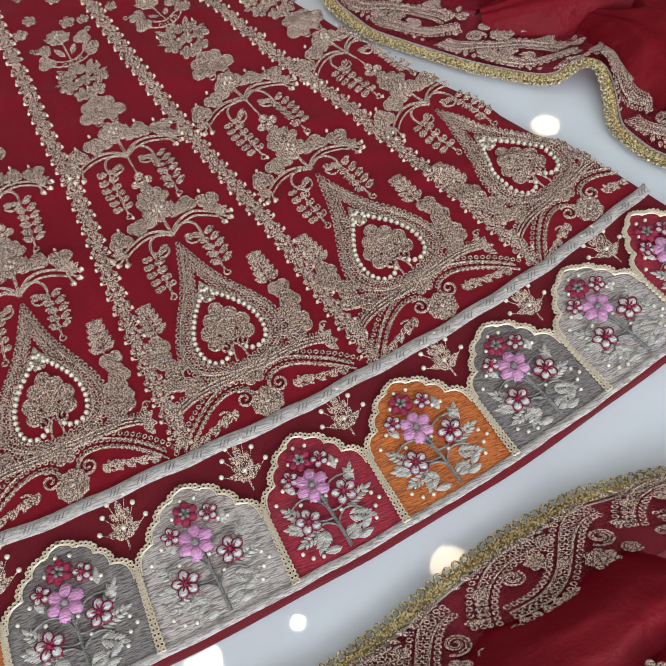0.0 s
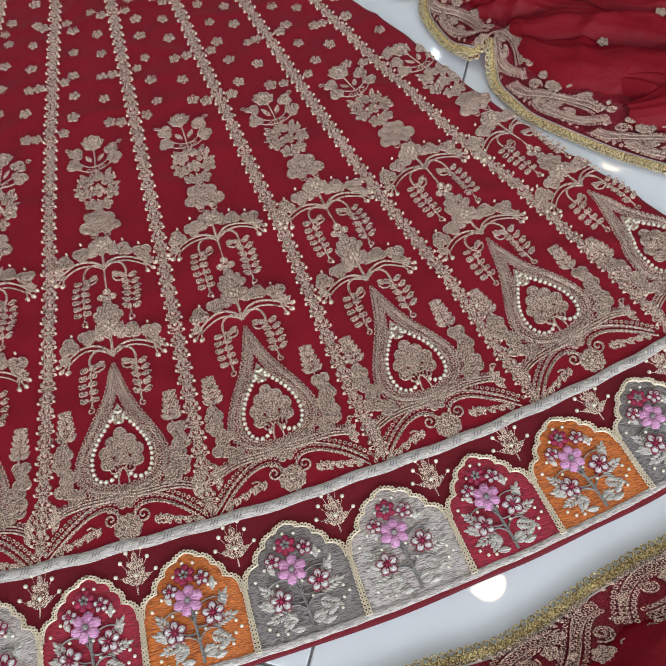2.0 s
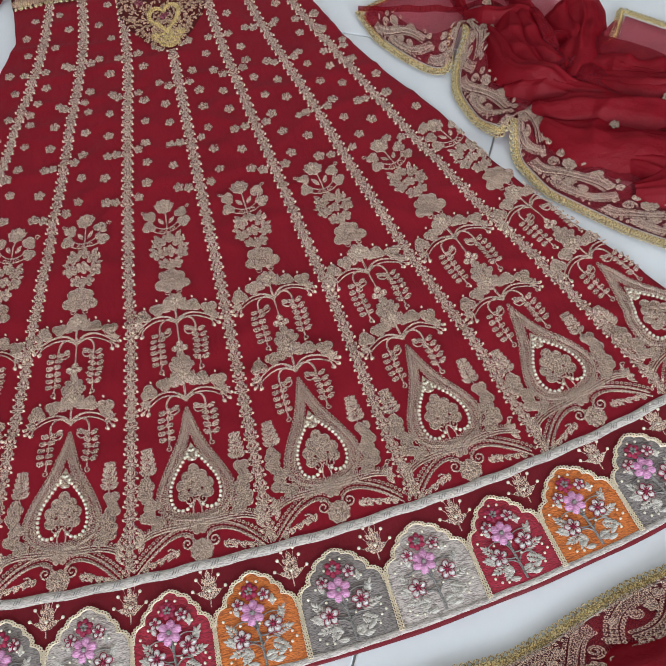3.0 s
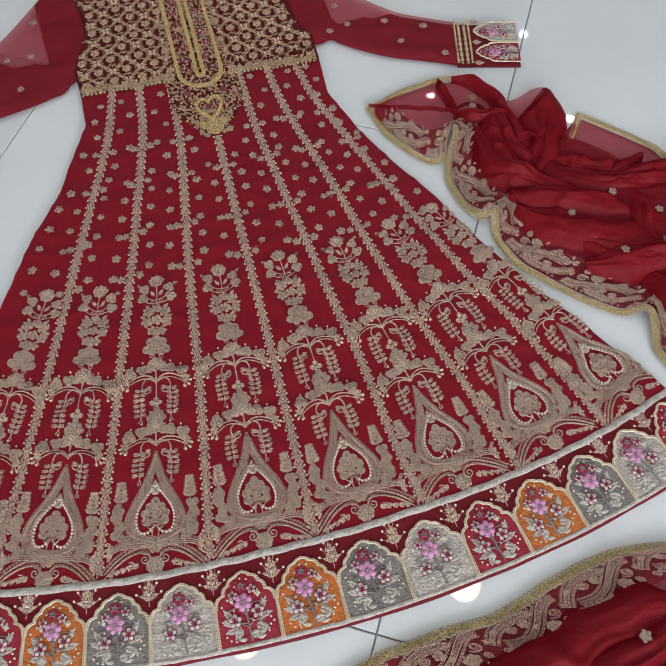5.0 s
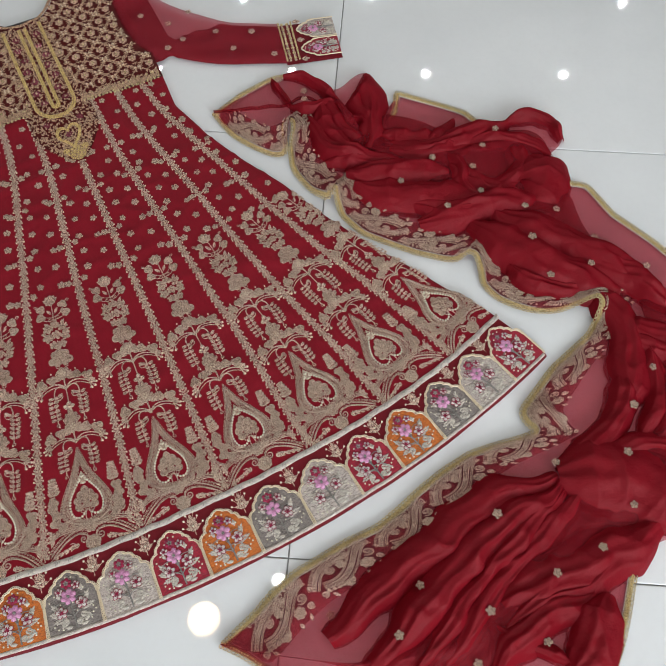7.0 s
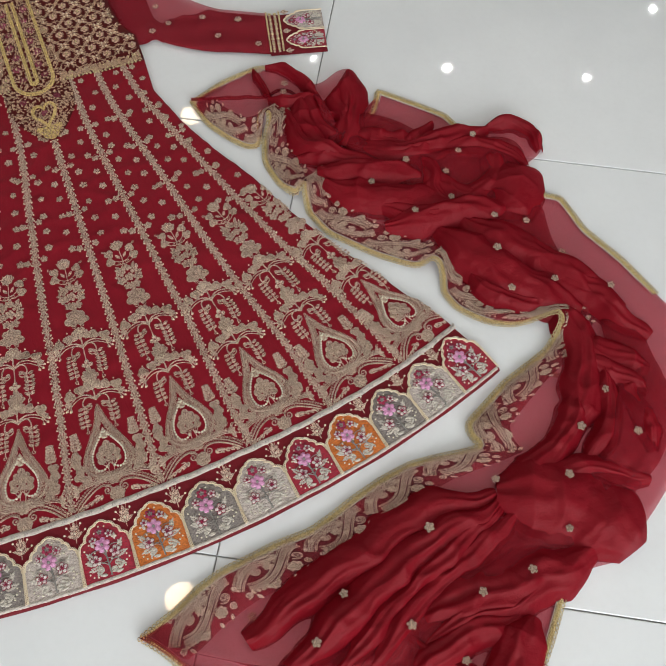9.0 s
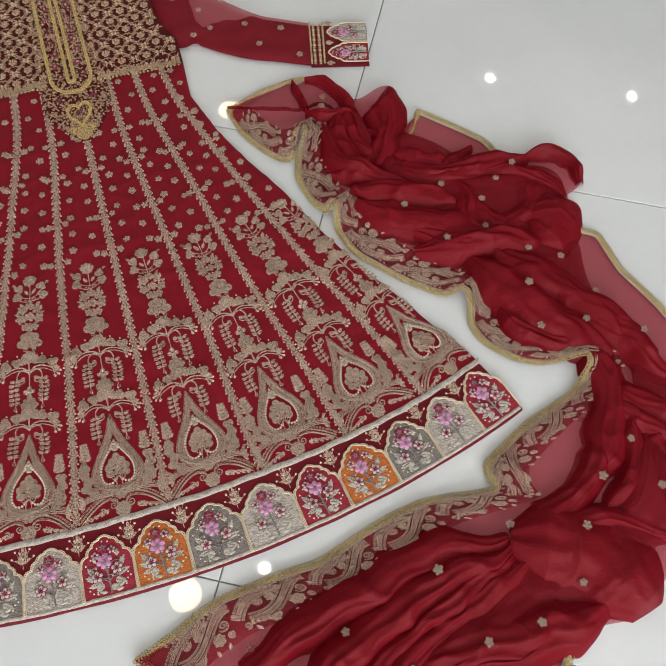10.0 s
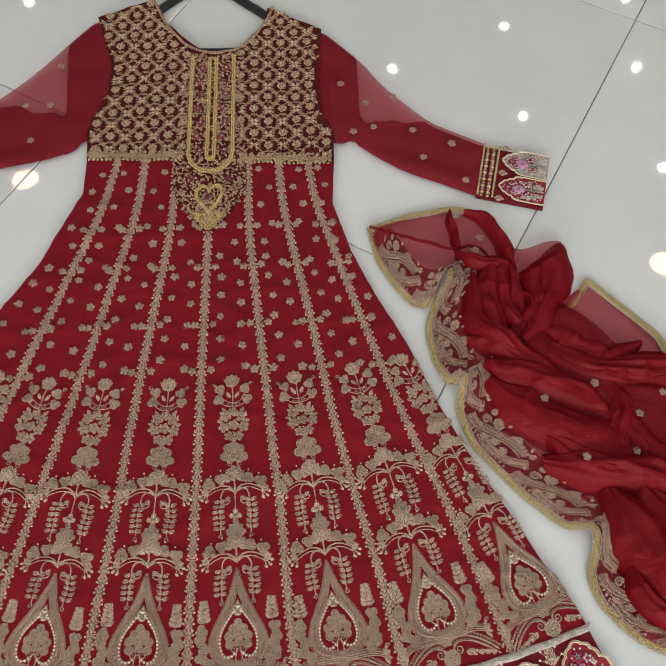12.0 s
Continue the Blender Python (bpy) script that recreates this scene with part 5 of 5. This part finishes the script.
for k, colour in enumerate(ARCH_COLOURS):
    x1, x0 = ARCH_X[k], ARCH_X[k + 1]
    xm = 0.5 * (x0 + x1)
    build_arch(colour, arch_frame(x1, x0), x1 - x0, band_y(xm) - 0.0165 - hem_y(xm) - 0.0048, dress)

for k in range(1, len(ARCH_X) - 1):
    x = ARCH_X[k]
    slope = 0.51 * x + 0.21 * x ** 3
    yb = hem_y(x) + 0.0048 + 0.064
    to = panel_frame(x - slope * 0.055, yb, x - slope * 0.09, yb + 0.04)
    e, bead = Stitch(to, lift, 1.5), Stitch(to)
    e.cord([(0, 0), (0, 0.012), (0, 0.024)], 0.0020)
    for b, an, L in ((0.006, 0.9, 0.012), (0.006, 2.24, 0.012), (0.013, 0.8, 0.010), (0.013, 2.34, 0.010), (0.019, 0.9, 0.010), (0.019, 2.24, 0.010), (0.022, 1.57, 0.012), (0.010, 0.4, 0.012), (0.010, 2.74, 0.012)):
        e.leaf(0, b, an, L, 0.0058, 0.0020)
    for a, b in ((0.0155, 0.017), (-0.0155, 0.017), (0.006, 0.036), (-0.006, 0.034), (0.0, 0.015), (0.010, 0.028), (-0.011, 0.027)):
        e.cord([(0, 0.012), (a * 0.6, b * 0.75), (a, b)], 0.0009)
        bead.dome(a, b, 0.0021, h=0.0034, n=6)
    ob = part("border_sprig", e.s, M_ZARI, dress, "small gold zari sprig between two arches")
    set_pearls(bead.s, ob, 6, 0.0018)

# ---- bodice needlework ----
BZ = lambda x, y: lift(x, y) + 0.0026
flat = lambda a, b: (a, b)


def in_bodice(x, y, m=0.006):
    if not (bod_x(0, y) + m < x < bod_x(1, y) - m) or y > bod_top(x) - m:
        return False
    return y > 0.160 - 0.058 * x


def in_placket(x, y, m=0.0):
    return abs(x - 0.001) < 0.052 + m and y < 0.45


leafy, hearts, shine, bloom_at = Stitch(flat, BZ), Stitch(flat, BZ), Stitch(flat, BZ), []
DX, DY = 0.0262, 0.0290
for i in range(-10, 11):
    for j in range(0, 16):
        if (i + j) % 2:
            continue
        cx, cy = 0.001 + DX * i + 0.0016 * noise.noise((i * 3.1, j * 1.7, 0.5)), 0.190 + DY * j + 0.0016 * noise.noise((i * 2.3, j * 2.9, 4.5))
        if in_bodice(cx, cy + 0.004, 0.007) and not in_placket(cx, cy):
            bloom_at.append((cx, cy + 0.003))
            hearts.dome(cx, cy + 0.003, 0.0024, h=0.0046, n=6)
            leafy.cord([(cx, cy - 0.003), (cx + 0.0008, cy - 0.018)], 0.0011)
            for an in (0.7, 2.44):
                leafy.leaf(cx + 0.0005, cy - 0.013, an, 0.0085, 0.0038)
        # garlands that frame each bloom: stem, paired leaves, a bead now and then
        for sx in (1, -1):
            for sy in (1, -1):
                p0, p1 = (cx + sx * DX * 0.96, cy), (cx, cy + sy * DY * 0.96)
                line = [(x, y) for x, y in arc(p0, p1, 0.03 * sx * sy, 9) if in_bodice(x, y, 0.004) and not in_placket(x, y, -0.002)]
                if len(line) < 3:
                    continue
                leafy.cord(line, 0.0021, 0.0018)
                an = math.atan2(line[-1][1] - line[0][1], line[-1][0] - line[0][0])
                for k, (x, y) in enumerate(line[1::3]):
                    turn = 0.25 * noise.noise((x * 300, y * 300, 1.0))
                    leafy.leaf(x, y, an + 0.85 + turn, 0.0082, 0.0036, 0.0017)
                    leafy.leaf(x, y, an - 0.85 + turn, 0.0082, 0.0036, 0.0017)
                    if k % 2 == 0:
                        shine.dome(x, y, 0.0014, h=0.0030, n=5)
# dense band over the waist seam
rnd = random.Random(9)
for k in range(760):
    u = rnd.random()
    x = -0.218 + 0.436 * u
    y = 0.170 - 0.024 * u + rnd.uniform(0.0, 0.021)
    if in_placket(x, y, -0.004):
        continue
    (leafy if rnd.random() < 0.75 else hearts).dome(x, y, rnd.uniform(0.0018, 0.0034), rnd.uniform(0.0014, 0.0026), rnd.uniform(0, 3), 0.0021, 6)
for k in range(56):
    x = -0.216 + 0.0078 * k
    if not in_placket(x, 0.16):
        hearts.dome(x, 0.1655 - 0.056 * (x + 0.218) + 0.003, 0.0022, h=0.0030, n=6)
        leafy.flower(x, 0.1655 - 0.056 * (x + 0.218) + 0.013, 0.0050, 5, k, 0.0024, False)
bodice_work = part("bodice_vines", leafy.s, M_COPPER, dress, "copper-gold beaded leaf trellis on the bodice")
e = Stitch(flat, lambda x, y: 0.0)
for k in range(6):
    t = 0.2 + 1.047 * k
    e.dome(0.0060 * math.cos(t), 0.0060 * math.sin(t), 0.0030, 0.0023, t, 0.0032, 7)
    e.ringlet(0.0060 * math.cos(t), 0.0060 * math.sin(t), 0.0030, 0.0009, 0.0030, 7)
bloom_mesh = mesh_of("bloom", e.s, M_ROSEGOLD)
for x, y in bloom_at:
    ob = new("bloom", bloom_mesh)
    ob.location = (x, y, BZ(x, y))
    ob.parent = bodice_work
tagged(part("bead_sprinkle", hearts.s, M_GOLD, bodice_work), kind="stuff")
tagged(part("sequin_sprinkle", shine.s, M_SEQUIN, bodice_work), kind="stuff")

# front placket panel
PLACKET = [(0.005, 0.001), (0.02, 0.020), (0.040, 0.036), (0.079, 0.060), (0.10, 0.066), (0.17, 0.066), (0.42, 0.052), (0.44, 0.050)]


def placket_half(y):
    return float(np.interp(y, [p[0] for p in PLACKET], [p[1] for p in PLACKET]))


s = Sheet()
ys = np.linspace(0.006, 0.432, 60)
for y in ys:
    h = placket_half(y)
    for j in range(13):
        x = 0.001 + h * (j / 6 - 1)
        yy = min(y, bod_top(x) - 0.004)
        s.v.append((x, yy, lift(x, yy) + (0.0038 if 0 < j < 12 else 0.0006)))
s.f = [(i * 13 + j, i * 13 + j + 1, (i + 1) * 13 + j + 1, (i + 1) * 13 + j) for i in range(59) for j in range(12)]
placket = part("placket", s, M_MAROON, dress, "maroon front placket with gold beading")
PZ = lambda x, y: lift(x, y) + 0.0040
fill, gold, plums = Stitch(flat, PZ), Stitch(flat, PZ), []


def plum_flower(x, y, r, ang, h):
    e = Stitch(flat, PZ)
    e.flower(x, y, r, 6, ang, h, False)
    plums.append(e.s)


for k in range(2600):
    y = rnd.uniform(0.012, 0.425)
    x = 0.001 + placket_half(y) * rnd.uniform(-0.96, 0.96)
    if y > bod_top(x) - 0.008:
        continue
    if rnd.random() < 0.6:
        fill.leaf(x, y, rnd.uniform(0, 6.28), 0.0068, 0.0032, 0.0016)
    else:
        fill.dome(x, y, rnd.uniform(0.0014, 0.0026), None, 0, 0.0020, 6)
for x in (-0.022, 0.023):
    for j in range(7):
        y = 0.385 - 0.034 * j
        plum_flower(x + 0.003 * (-1) ** j, y, 0.0085, j, 0.0026)
        fill.dome(x + 0.003 * (-1) ** j, y, 0.0024, None, 0, 0.0042, 6)
plum_flower(-0.032, 0.118, 0.0075, 0.4, 0.0026)
plum_flower(0.034, 0.114, 0.0075, 0.4, 0.0026)


def bead_row(line, r, gap, e):
    for x, y in resample(line, step=gap):
        e.dome(x, y, r, None, 0, r * 1.5, 6)


def u_line(half, top, low):
    out = [(0.001 - half, top)]
    out += [(0.001 - half, low + half)]
    out += [(0.001 + half * math.cos(a), low + half + 1.15 * half * math.sin(a)) for a in np.linspace(math.pi, 2 * math.pi, 14)]
    out += [(0.001 + half, low + half), (0.001 + half, top)]
    return out


for half, top, low in ((0.0415, 0.416, 0.135), (0.0380, 0.416, 0.140), (0.0082, 0.412, 0.158), (0.0046, 0.412, 0.162)):
    bead_row(u_line(half, top, low), 0.0021, 0.0036, gold)


def heart_line(k, cy):
    out = []
    for t in np.linspace(0, 2 * math.pi, 40):
        out.append((0.001 + k * 13.5 * math.sin(t) ** 3, cy + k * 1.25 * (13 * math.cos(t) - 5 * math.cos(2 * t) - 2 * math.cos(3 * t) - math.cos(4 * t))))
    return out


for k in (0.00180, 0.00158):
    bead_row(heart_line(k, 0.075), 0.0020, 0.0034, gold)
for x, y, r in ((0.001, 0.035, 0.007), (-0.010, 0.031, 0.008), (0.012, 0.031, 0.008), (-0.006, 0.020, 0.007), (0.008, 0.020, 0.007), (0.001, 0.012, 0.006), (-0.018, 0.037, 0.005), (0.020, 0.037, 0.005)):
    bead_row([(x + r * c, y + r * s) for c, s in CIRC[12]] + [(x + r, y)], 0.0017, 0.0032, gold)
    gold.dome(x, y, 0.0022, None, 0, 0.003, 6)
plum_flower(0.001, 0.078, 0.0080, 0, 0.003)
tagged(part("placket_beading", fill.s, M_COPPER, placket), kind="stuff")
tagged(part("gold_beading", gold.s, M_GOLDBRIGHT, placket, "bright yellow-gold bead rows"), kind="stuff")
for s in plums:
    part("plum_flower", s, M_PLUM, placket)
e = Stitch(flat, lambda x, y: lift(x, y) + 0.002)
e.cord([tuple(p) for p in smooth_line(NECK, 60, 2)], 0.0060, 0.0030)
part("neck_piping", e.s, M_COPPER, dress)

# ---- cuffs ----
for slv in [o for o in dress.children if o.name.startswith("sleeve")]:
    side = 1 if slv.data.vertices[0].co.x > 0 else -1
    c0, c1, c2, c3 = SLEEVES[side][2:]
    CZ = lambda x, y: 0.0112

    def on_cuff(a, t):
        """a: 0 at the arm's side, 1 at the wrist; t: 0 at the upper edge, 1 at the lower."""
        x = (c0[0] + (c2[0] - c0[0]) * a) * (1 - t) + (c1[0] + (c3[0] - c1[0]) * a) * t
        y = (c0[1] + (c2[1] - c0[1]) * a) * (1 - t) + (c1[1] + (c3[1] - c1[1]) * a) * t
        return x, y

    cuff = [o for o in slv.children if o.name.startswith("cuff")][0]
    e, g = Stitch(on_cuff, CZ), Stitch(on_cuff, CZ)
    for a in (0.015, 0.235):
        for t in np.linspace(0.02, 0.98, 34):
            g.dome(a, t, 0.020, 0.012, 0, 0.0022, 6)
    for k in range(8):
        t = 0.07 + 0.122 * k
        for da in (0.075, 0.165):
            g.dome(da, t, 0.034, 0.030, 0, 0.0026, 7)
            e.dome(da, t + 0.06, 0.026, 0.022, 0, 0.0020, 6)
    for t in (0.02, 0.5, 0.98):
        e.leaf(0.26, t, 0.0, 0.16, 0.09)
        e.leaf(0.28, t, 0.6, 0.10, 0.05)
        e.leaf(0.28, t, -0.6, 0.10, 0.05)
    part("gold_band", g.s, M_GOLD, cuff, "two rows of gold beading")
    part("gold_sprig", e.s, M_ZARI, cuff)
    for t0, t1, colour in ((0.50, 0.02, "light_grey"), (0.98, 0.52, "crimson")):
        mid, wide = 0.5 * (t0 + t1), abs(t0 - t1)
        to = lambda p, q, mid=mid, wide=wide: on_cuff(0.985 - 0.68 * q, mid - p * wide * side)
        build_arch(colour, to, 0.058, 0.076, cuff, CZ, 0.6)
# sprigs on the sleeves
for x, y in ((0.300, 0.225), (0.372, 0.215), (0.440, 0.180), (0.385, 0.150), (0.455, 0.095), (0.262, 0.215), (0.245, 0.335), (0.290, 0.285), (0.342, 0.300), (-0.290, 0.400), (-0.345, 0.300), (-0.325, 0.215), (-0.300, 0.300), (-0.39, 0.24)):
    sprig(x, y, dress, 0.0155)

# ---- gold braid, border needlework and sprigs of the dupatta ----
WIDE = np.linalg.norm(LINE_B - LINE_A, axis=1)
RUN_A = np.r_[0, np.cumsum(np.linalg.norm(np.diff(LINE_A, axis=0), axis=1))]


def on_border(s, d):
    """s: metres along the embroidered edge; d: metres in from it."""
    i = float(np.interp(s, RUN_A, range(NL)))
    k = min(int(i), NL - 2)
    f = i - k
    a, c = LINE_A[k] * (1 - f) + LINE_A[k + 1] * f, LINE_B[k] * (1 - f) + LINE_B[k + 1] * f
    w = max(np.linalg.norm(c - a), 0.03)
    t = min(d / w, 0.8)
    x, y = a + (c - a) * t
    return float(x), float(y)


def near_floor(x, y):
    return 0.0088 + edge_lift(x, y) + 0.008 * max(0, noise.noise((x * 11, y * 11, 5.0))) + 0.0035 * noise.noise((x * 34, y * 30, 2.0))


def braid(name, line, inward):
    """Gold braid: scalloped outside, two rows of beads, a pale cord inside."""
    p = resample(ease(resample(line, step=0.004), 2), step=0.0022)
    base, beads, pale = Stitch(flat, lambda x, y: 0.0050 + edge_lift(x, y)), Stitch(flat, lambda x, y: 0.0056 + edge_lift(x, y)), Stitch(flat, lambda x, y: 0.0056 + edge_lift(x, y))
    off = []
    for i in range(len(p)):
        d = p[min(i + 2, len(p) - 1)] - p[max(i - 2, 0)]
        k = math.hypot(*d) or 1
        off.append((-d[1] / k * inward, d[0] / k * inward))
    at = lambda i, d: (p[i][0] + off[i][0] * d, p[i][1] + off[i][1] * d)
    base.cord([at(i, 0.0036) for i in range(0, len(p), 2)], 0.0080, 0.0016)
    base.cord([at(i, 0.0010) for i in range(0, len(p), 2)], 0.0017, 0.0026)
    base.cord([at(i, 0.0060) for i in range(0, len(p), 2)], 0.0015, 0.0026)
    for i in range(0, len(p), 3):
        x, y = at(i, -0.0014)
        base.ringlet(x, y, 0.0034, 0.0013, 0.0026, 8)
    for i in range(1, len(p), 2):
        x, y = at(i, 0.0035)
        an = math.atan2(off[i][1], off[i][0])
        beads.dome(x, y, 0.0020, 0.0015, an, 0.0032, 6)
    pale.cord([at(i, 0.0084) for i in range(0, len(p), 2)], 0.0016, 0.0016)
    ob = part(name, base.s, M_GOLD, dupatta, "scalloped gold braid edging")
    tagged(part("beading", beads.s, M_GOLDBRIGHT, ob), kind="stuff")
    part("pale_cord", pale.s, M_RIBBON, ob)


braid("gold_braid", LINE_A, 1.0)
braid("gold_braid", B_EDGE[0:4], -1.0)
braid("gold_braid", B_EDGE[10:18], -1.0)
braid("gold_braid", B_EDGE[25:31], -1.0)
braid("gold_braid", B_EDGE[39:49], -1.0)


def border_unit(s0):
    """Two looped crescents that cross, with curls, leaves and a flower."""
    to = lambda a, b: on_border(s0 + a, b)
    e = Stitch(to, lambda x, y: near_floor(x, y) + 0.0022, 1.0)
    main = bez((0.0, 0.016), (0.030, 0.010), (0.045, 0.062), (0.090, 0.046), 22)
    second = bez((0.040, 0.018), (0.058, 0.010), (0.085, 0.014), (0.104, 0.040), 18)
    for line, w in ((main, 0.0048), (second, 0.0040)):
        for off in (w, -w):
            n = len(line)
            e.cord([(a, b + off * (1 - 0.4 * k / (n - 1))) for k, (a, b) in enumerate(line)], 0.0013, 0.0020)
        e.fringe(line, 0.0021, 0.0042, w + 0.0022)
        e.fringe(line, 0.0021, 0.0042, -w - 0.0022)
        e.fringe(line, 0.0020, 0.0040, 0.0017)
        e.fringe(line, 0.0020, 0.0040, -0.0017)
    for a, b, r, turn, way in ((0.016, 0.036, 0.0085, 0.3, 1), (0.070, 0.027, 0.0070, 3.4, -1), (0.098, 0.054, 0.0055, 1.0, 1), (0.012, 0.052, 0.0056, 2.0, -1), (0.036, 0.020, 0.0050, 4.0, 1), (0.088, 0.024, 0.0048, 0.6, -1)):
        e.curl(a, b, r, 1.7, turn, way, 0.0017, 0.0020, 18)
        e.curl(a, b, r * 0.72, 1.4, turn + 0.6, way, 0.0012, 0.0018, 12)
    e.flower(0.030, 0.050, 0.0095, 7, 1.5)
    e.flower(0.052, 0.028, 0.0070, 6, 2.6)
    e.flower(0.064, 0.060, 0.0060, 6, 3.1)
    for k in range(6):
        e.leaf(0.010 + 0.007 * k, 0.0145, -1.35 + 0.12 * k, 0.0080, 0.0042)
        e.leaf(0.056 + 0.007 * k, 0.054 - 0.0012 * k, 1.2 + 0.1 * k, 0.0090, 0.0046)
        e.leaf(0.050 + 0.008 * k, 0.0125, -1.3 + 0.1 * k, 0.0060, 0.0040)
    for a, b, an in ((0.020, 0.060, 1.2), (0.040, 0.060, 1.7), (0.040, 0.036, 0.4), (0.090, 0.058, 2.0), (0.003, 0.030, 2.4)):
        e.leaf(a, b, an, 0.0110, 0.0056)
    return e


s0 = 0.055
while s0 < RUN_A[-1] - 0.13:
    e = border_unit(s0)
    part("border_scroll", e.s, M_ZARI, dupatta, "scrolling antique-silver embroidery along the sheer border")
    s0 += 0.107
co = np.array([v.co[:] for o in PLEATS for v in o.data.vertices])
for x, y in ((0.425, 0.010), (0.465, -0.025), (0.450, -0.060), (0.520, -0.330), (0.600, -0.310), (0.660, -0.360), (0.560, -0.430), (0.640, -0.420), (0.700, -0.330), (0.740, -0.310), (0.690, -0.490), (0.655, -0.560), (0.740, -0.520), (0.640, -0.640), (0.770, -0.600), (0.800, -0.700), (0.720, -0.650),
             (0.330, -0.950), (0.460, -0.920), (0.560, -0.960), (0.520, -1.030), (0.620, -0.900), (0.180, -0.985), (0.250, -1.060), (0.360, -1.060), (0.120, -1.030), (0.440, -1.060), (0.300, -1.130), (0.690, -0.860), (0.640, -0.800), (0.70, -0.94), (0.20, -1.11), (0.05, -0.96)):
    d = np.hypot(co[:, 0] - x, co[:, 1] - y)
    near = co[d < 0.006, 2]
    sprig(x, y, dupatta, float(near.max()) + 0.001 if len(near) else near_floor(x, y) + 0.001)

# ---- black hanger inside the neck ----
hanger = thing("coat_hanger", "black plastic coat hanger inside the dress's neck", "hanger")


def rod(line, r, name, parent):
    p = smooth_line([(x, y, z) for x, y, z in line], 24, 2)
    sh, m = Sheet(), 8
    for i in range(len(p)):
        d = Vector(p[min(i + 1, 23)] - p[max(i - 1, 0)]).normalized()
        sd = d.cross(Vector((0, 0, 1))).normalized()
        up = sd.cross(d)
        sh.v += [tuple(Vector(p[i]) + (sd * c * r * 1.6 + up * s * r)) for c, s in CIRC[8]]
    sh.f = [(i * m + k, i * m + (k + 1) % m, (i + 1) * m + (k + 1) % m, (i + 1) * m + k) for i in range(23) for k in range(m)] + [tuple(range(m))[::-1], tuple(23 * m + k for k in range(m))]
    return part(name, sh, M_BLACK, parent)


rod([(0.0, 0.640, 0.006), (-0.05, 0.622, 0.006), (-0.11, 0.570, 0.005), (-0.17, 0.500, 0.004)], 0.0066, "arm", hanger)
rod([(0.0, 0.640, 0.006), (0.045, 0.592, 0.006), (0.105, 0.540, 0.005), (0.17, 0.470, 0.004)], 0.0066, "arm", hanger)
rod([(-0.16, 0.452, 0.0045), (-0.03, 0.4425, 0.0055), (0.03, 0.4410, 0.0055), (0.16, 0.449, 0.0045)], 0.0046, "bar", hanger)
rod([(0.0, 0.640, 0.006), (0.0, 0.690, 0.006), (0.03, 0.715, 0.006), (0.04, 0.745, 0.006), (0.0, 0.765, 0.006), (-0.035, 0.745, 0.006)], 0.0020, "hook", hanger)


# ---- small cream-gold item of unknown kind beside the dress; the pouch shape is made up ----
PALE_ITEM_AT = (-0.436, 0.036)
pouch = thing("pouch", "small unidentified cream and gold beaded item on the tiles", "pouch")
s = Sheet()
for j in range(11):
    f = math.pi * 0.5 * j / 10
    for i in range(24):
        a = 2 * math.pi * i / 24
        k = math.cos(f) ** 0.6 * (1 + 0.05 * math.sin(6 * a))
        s.v.append((PALE_ITEM_AT[0] + 0.055 * k * math.cos(a), PALE_ITEM_AT[1] + 0.045 * k * math.sin(a), 0.001 + 0.028 * math.sin(f)))
s.f = [(j * 24 + i, j * 24 + (i + 1) % 24, (j + 1) * 24 + (i + 1) % 24, (j + 1) * 24 + i) for j in range(10) for i in range(24)]
part("item_body", s, M_GOLD, pouch)
beads = Stitch(flat, lambda x, y: 0.003)
for k in range(40):
    a = 2 * math.pi * k / 40
    beads.dome(PALE_ITEM_AT[0] + 0.057 * math.cos(a), PALE_ITEM_AT[1] + 0.047 * math.sin(a), 0.004, None, 0, 0.005, 7)
tagged(part("bead_rim", beads.s, M_PEARL, pouch), kind="stuff")
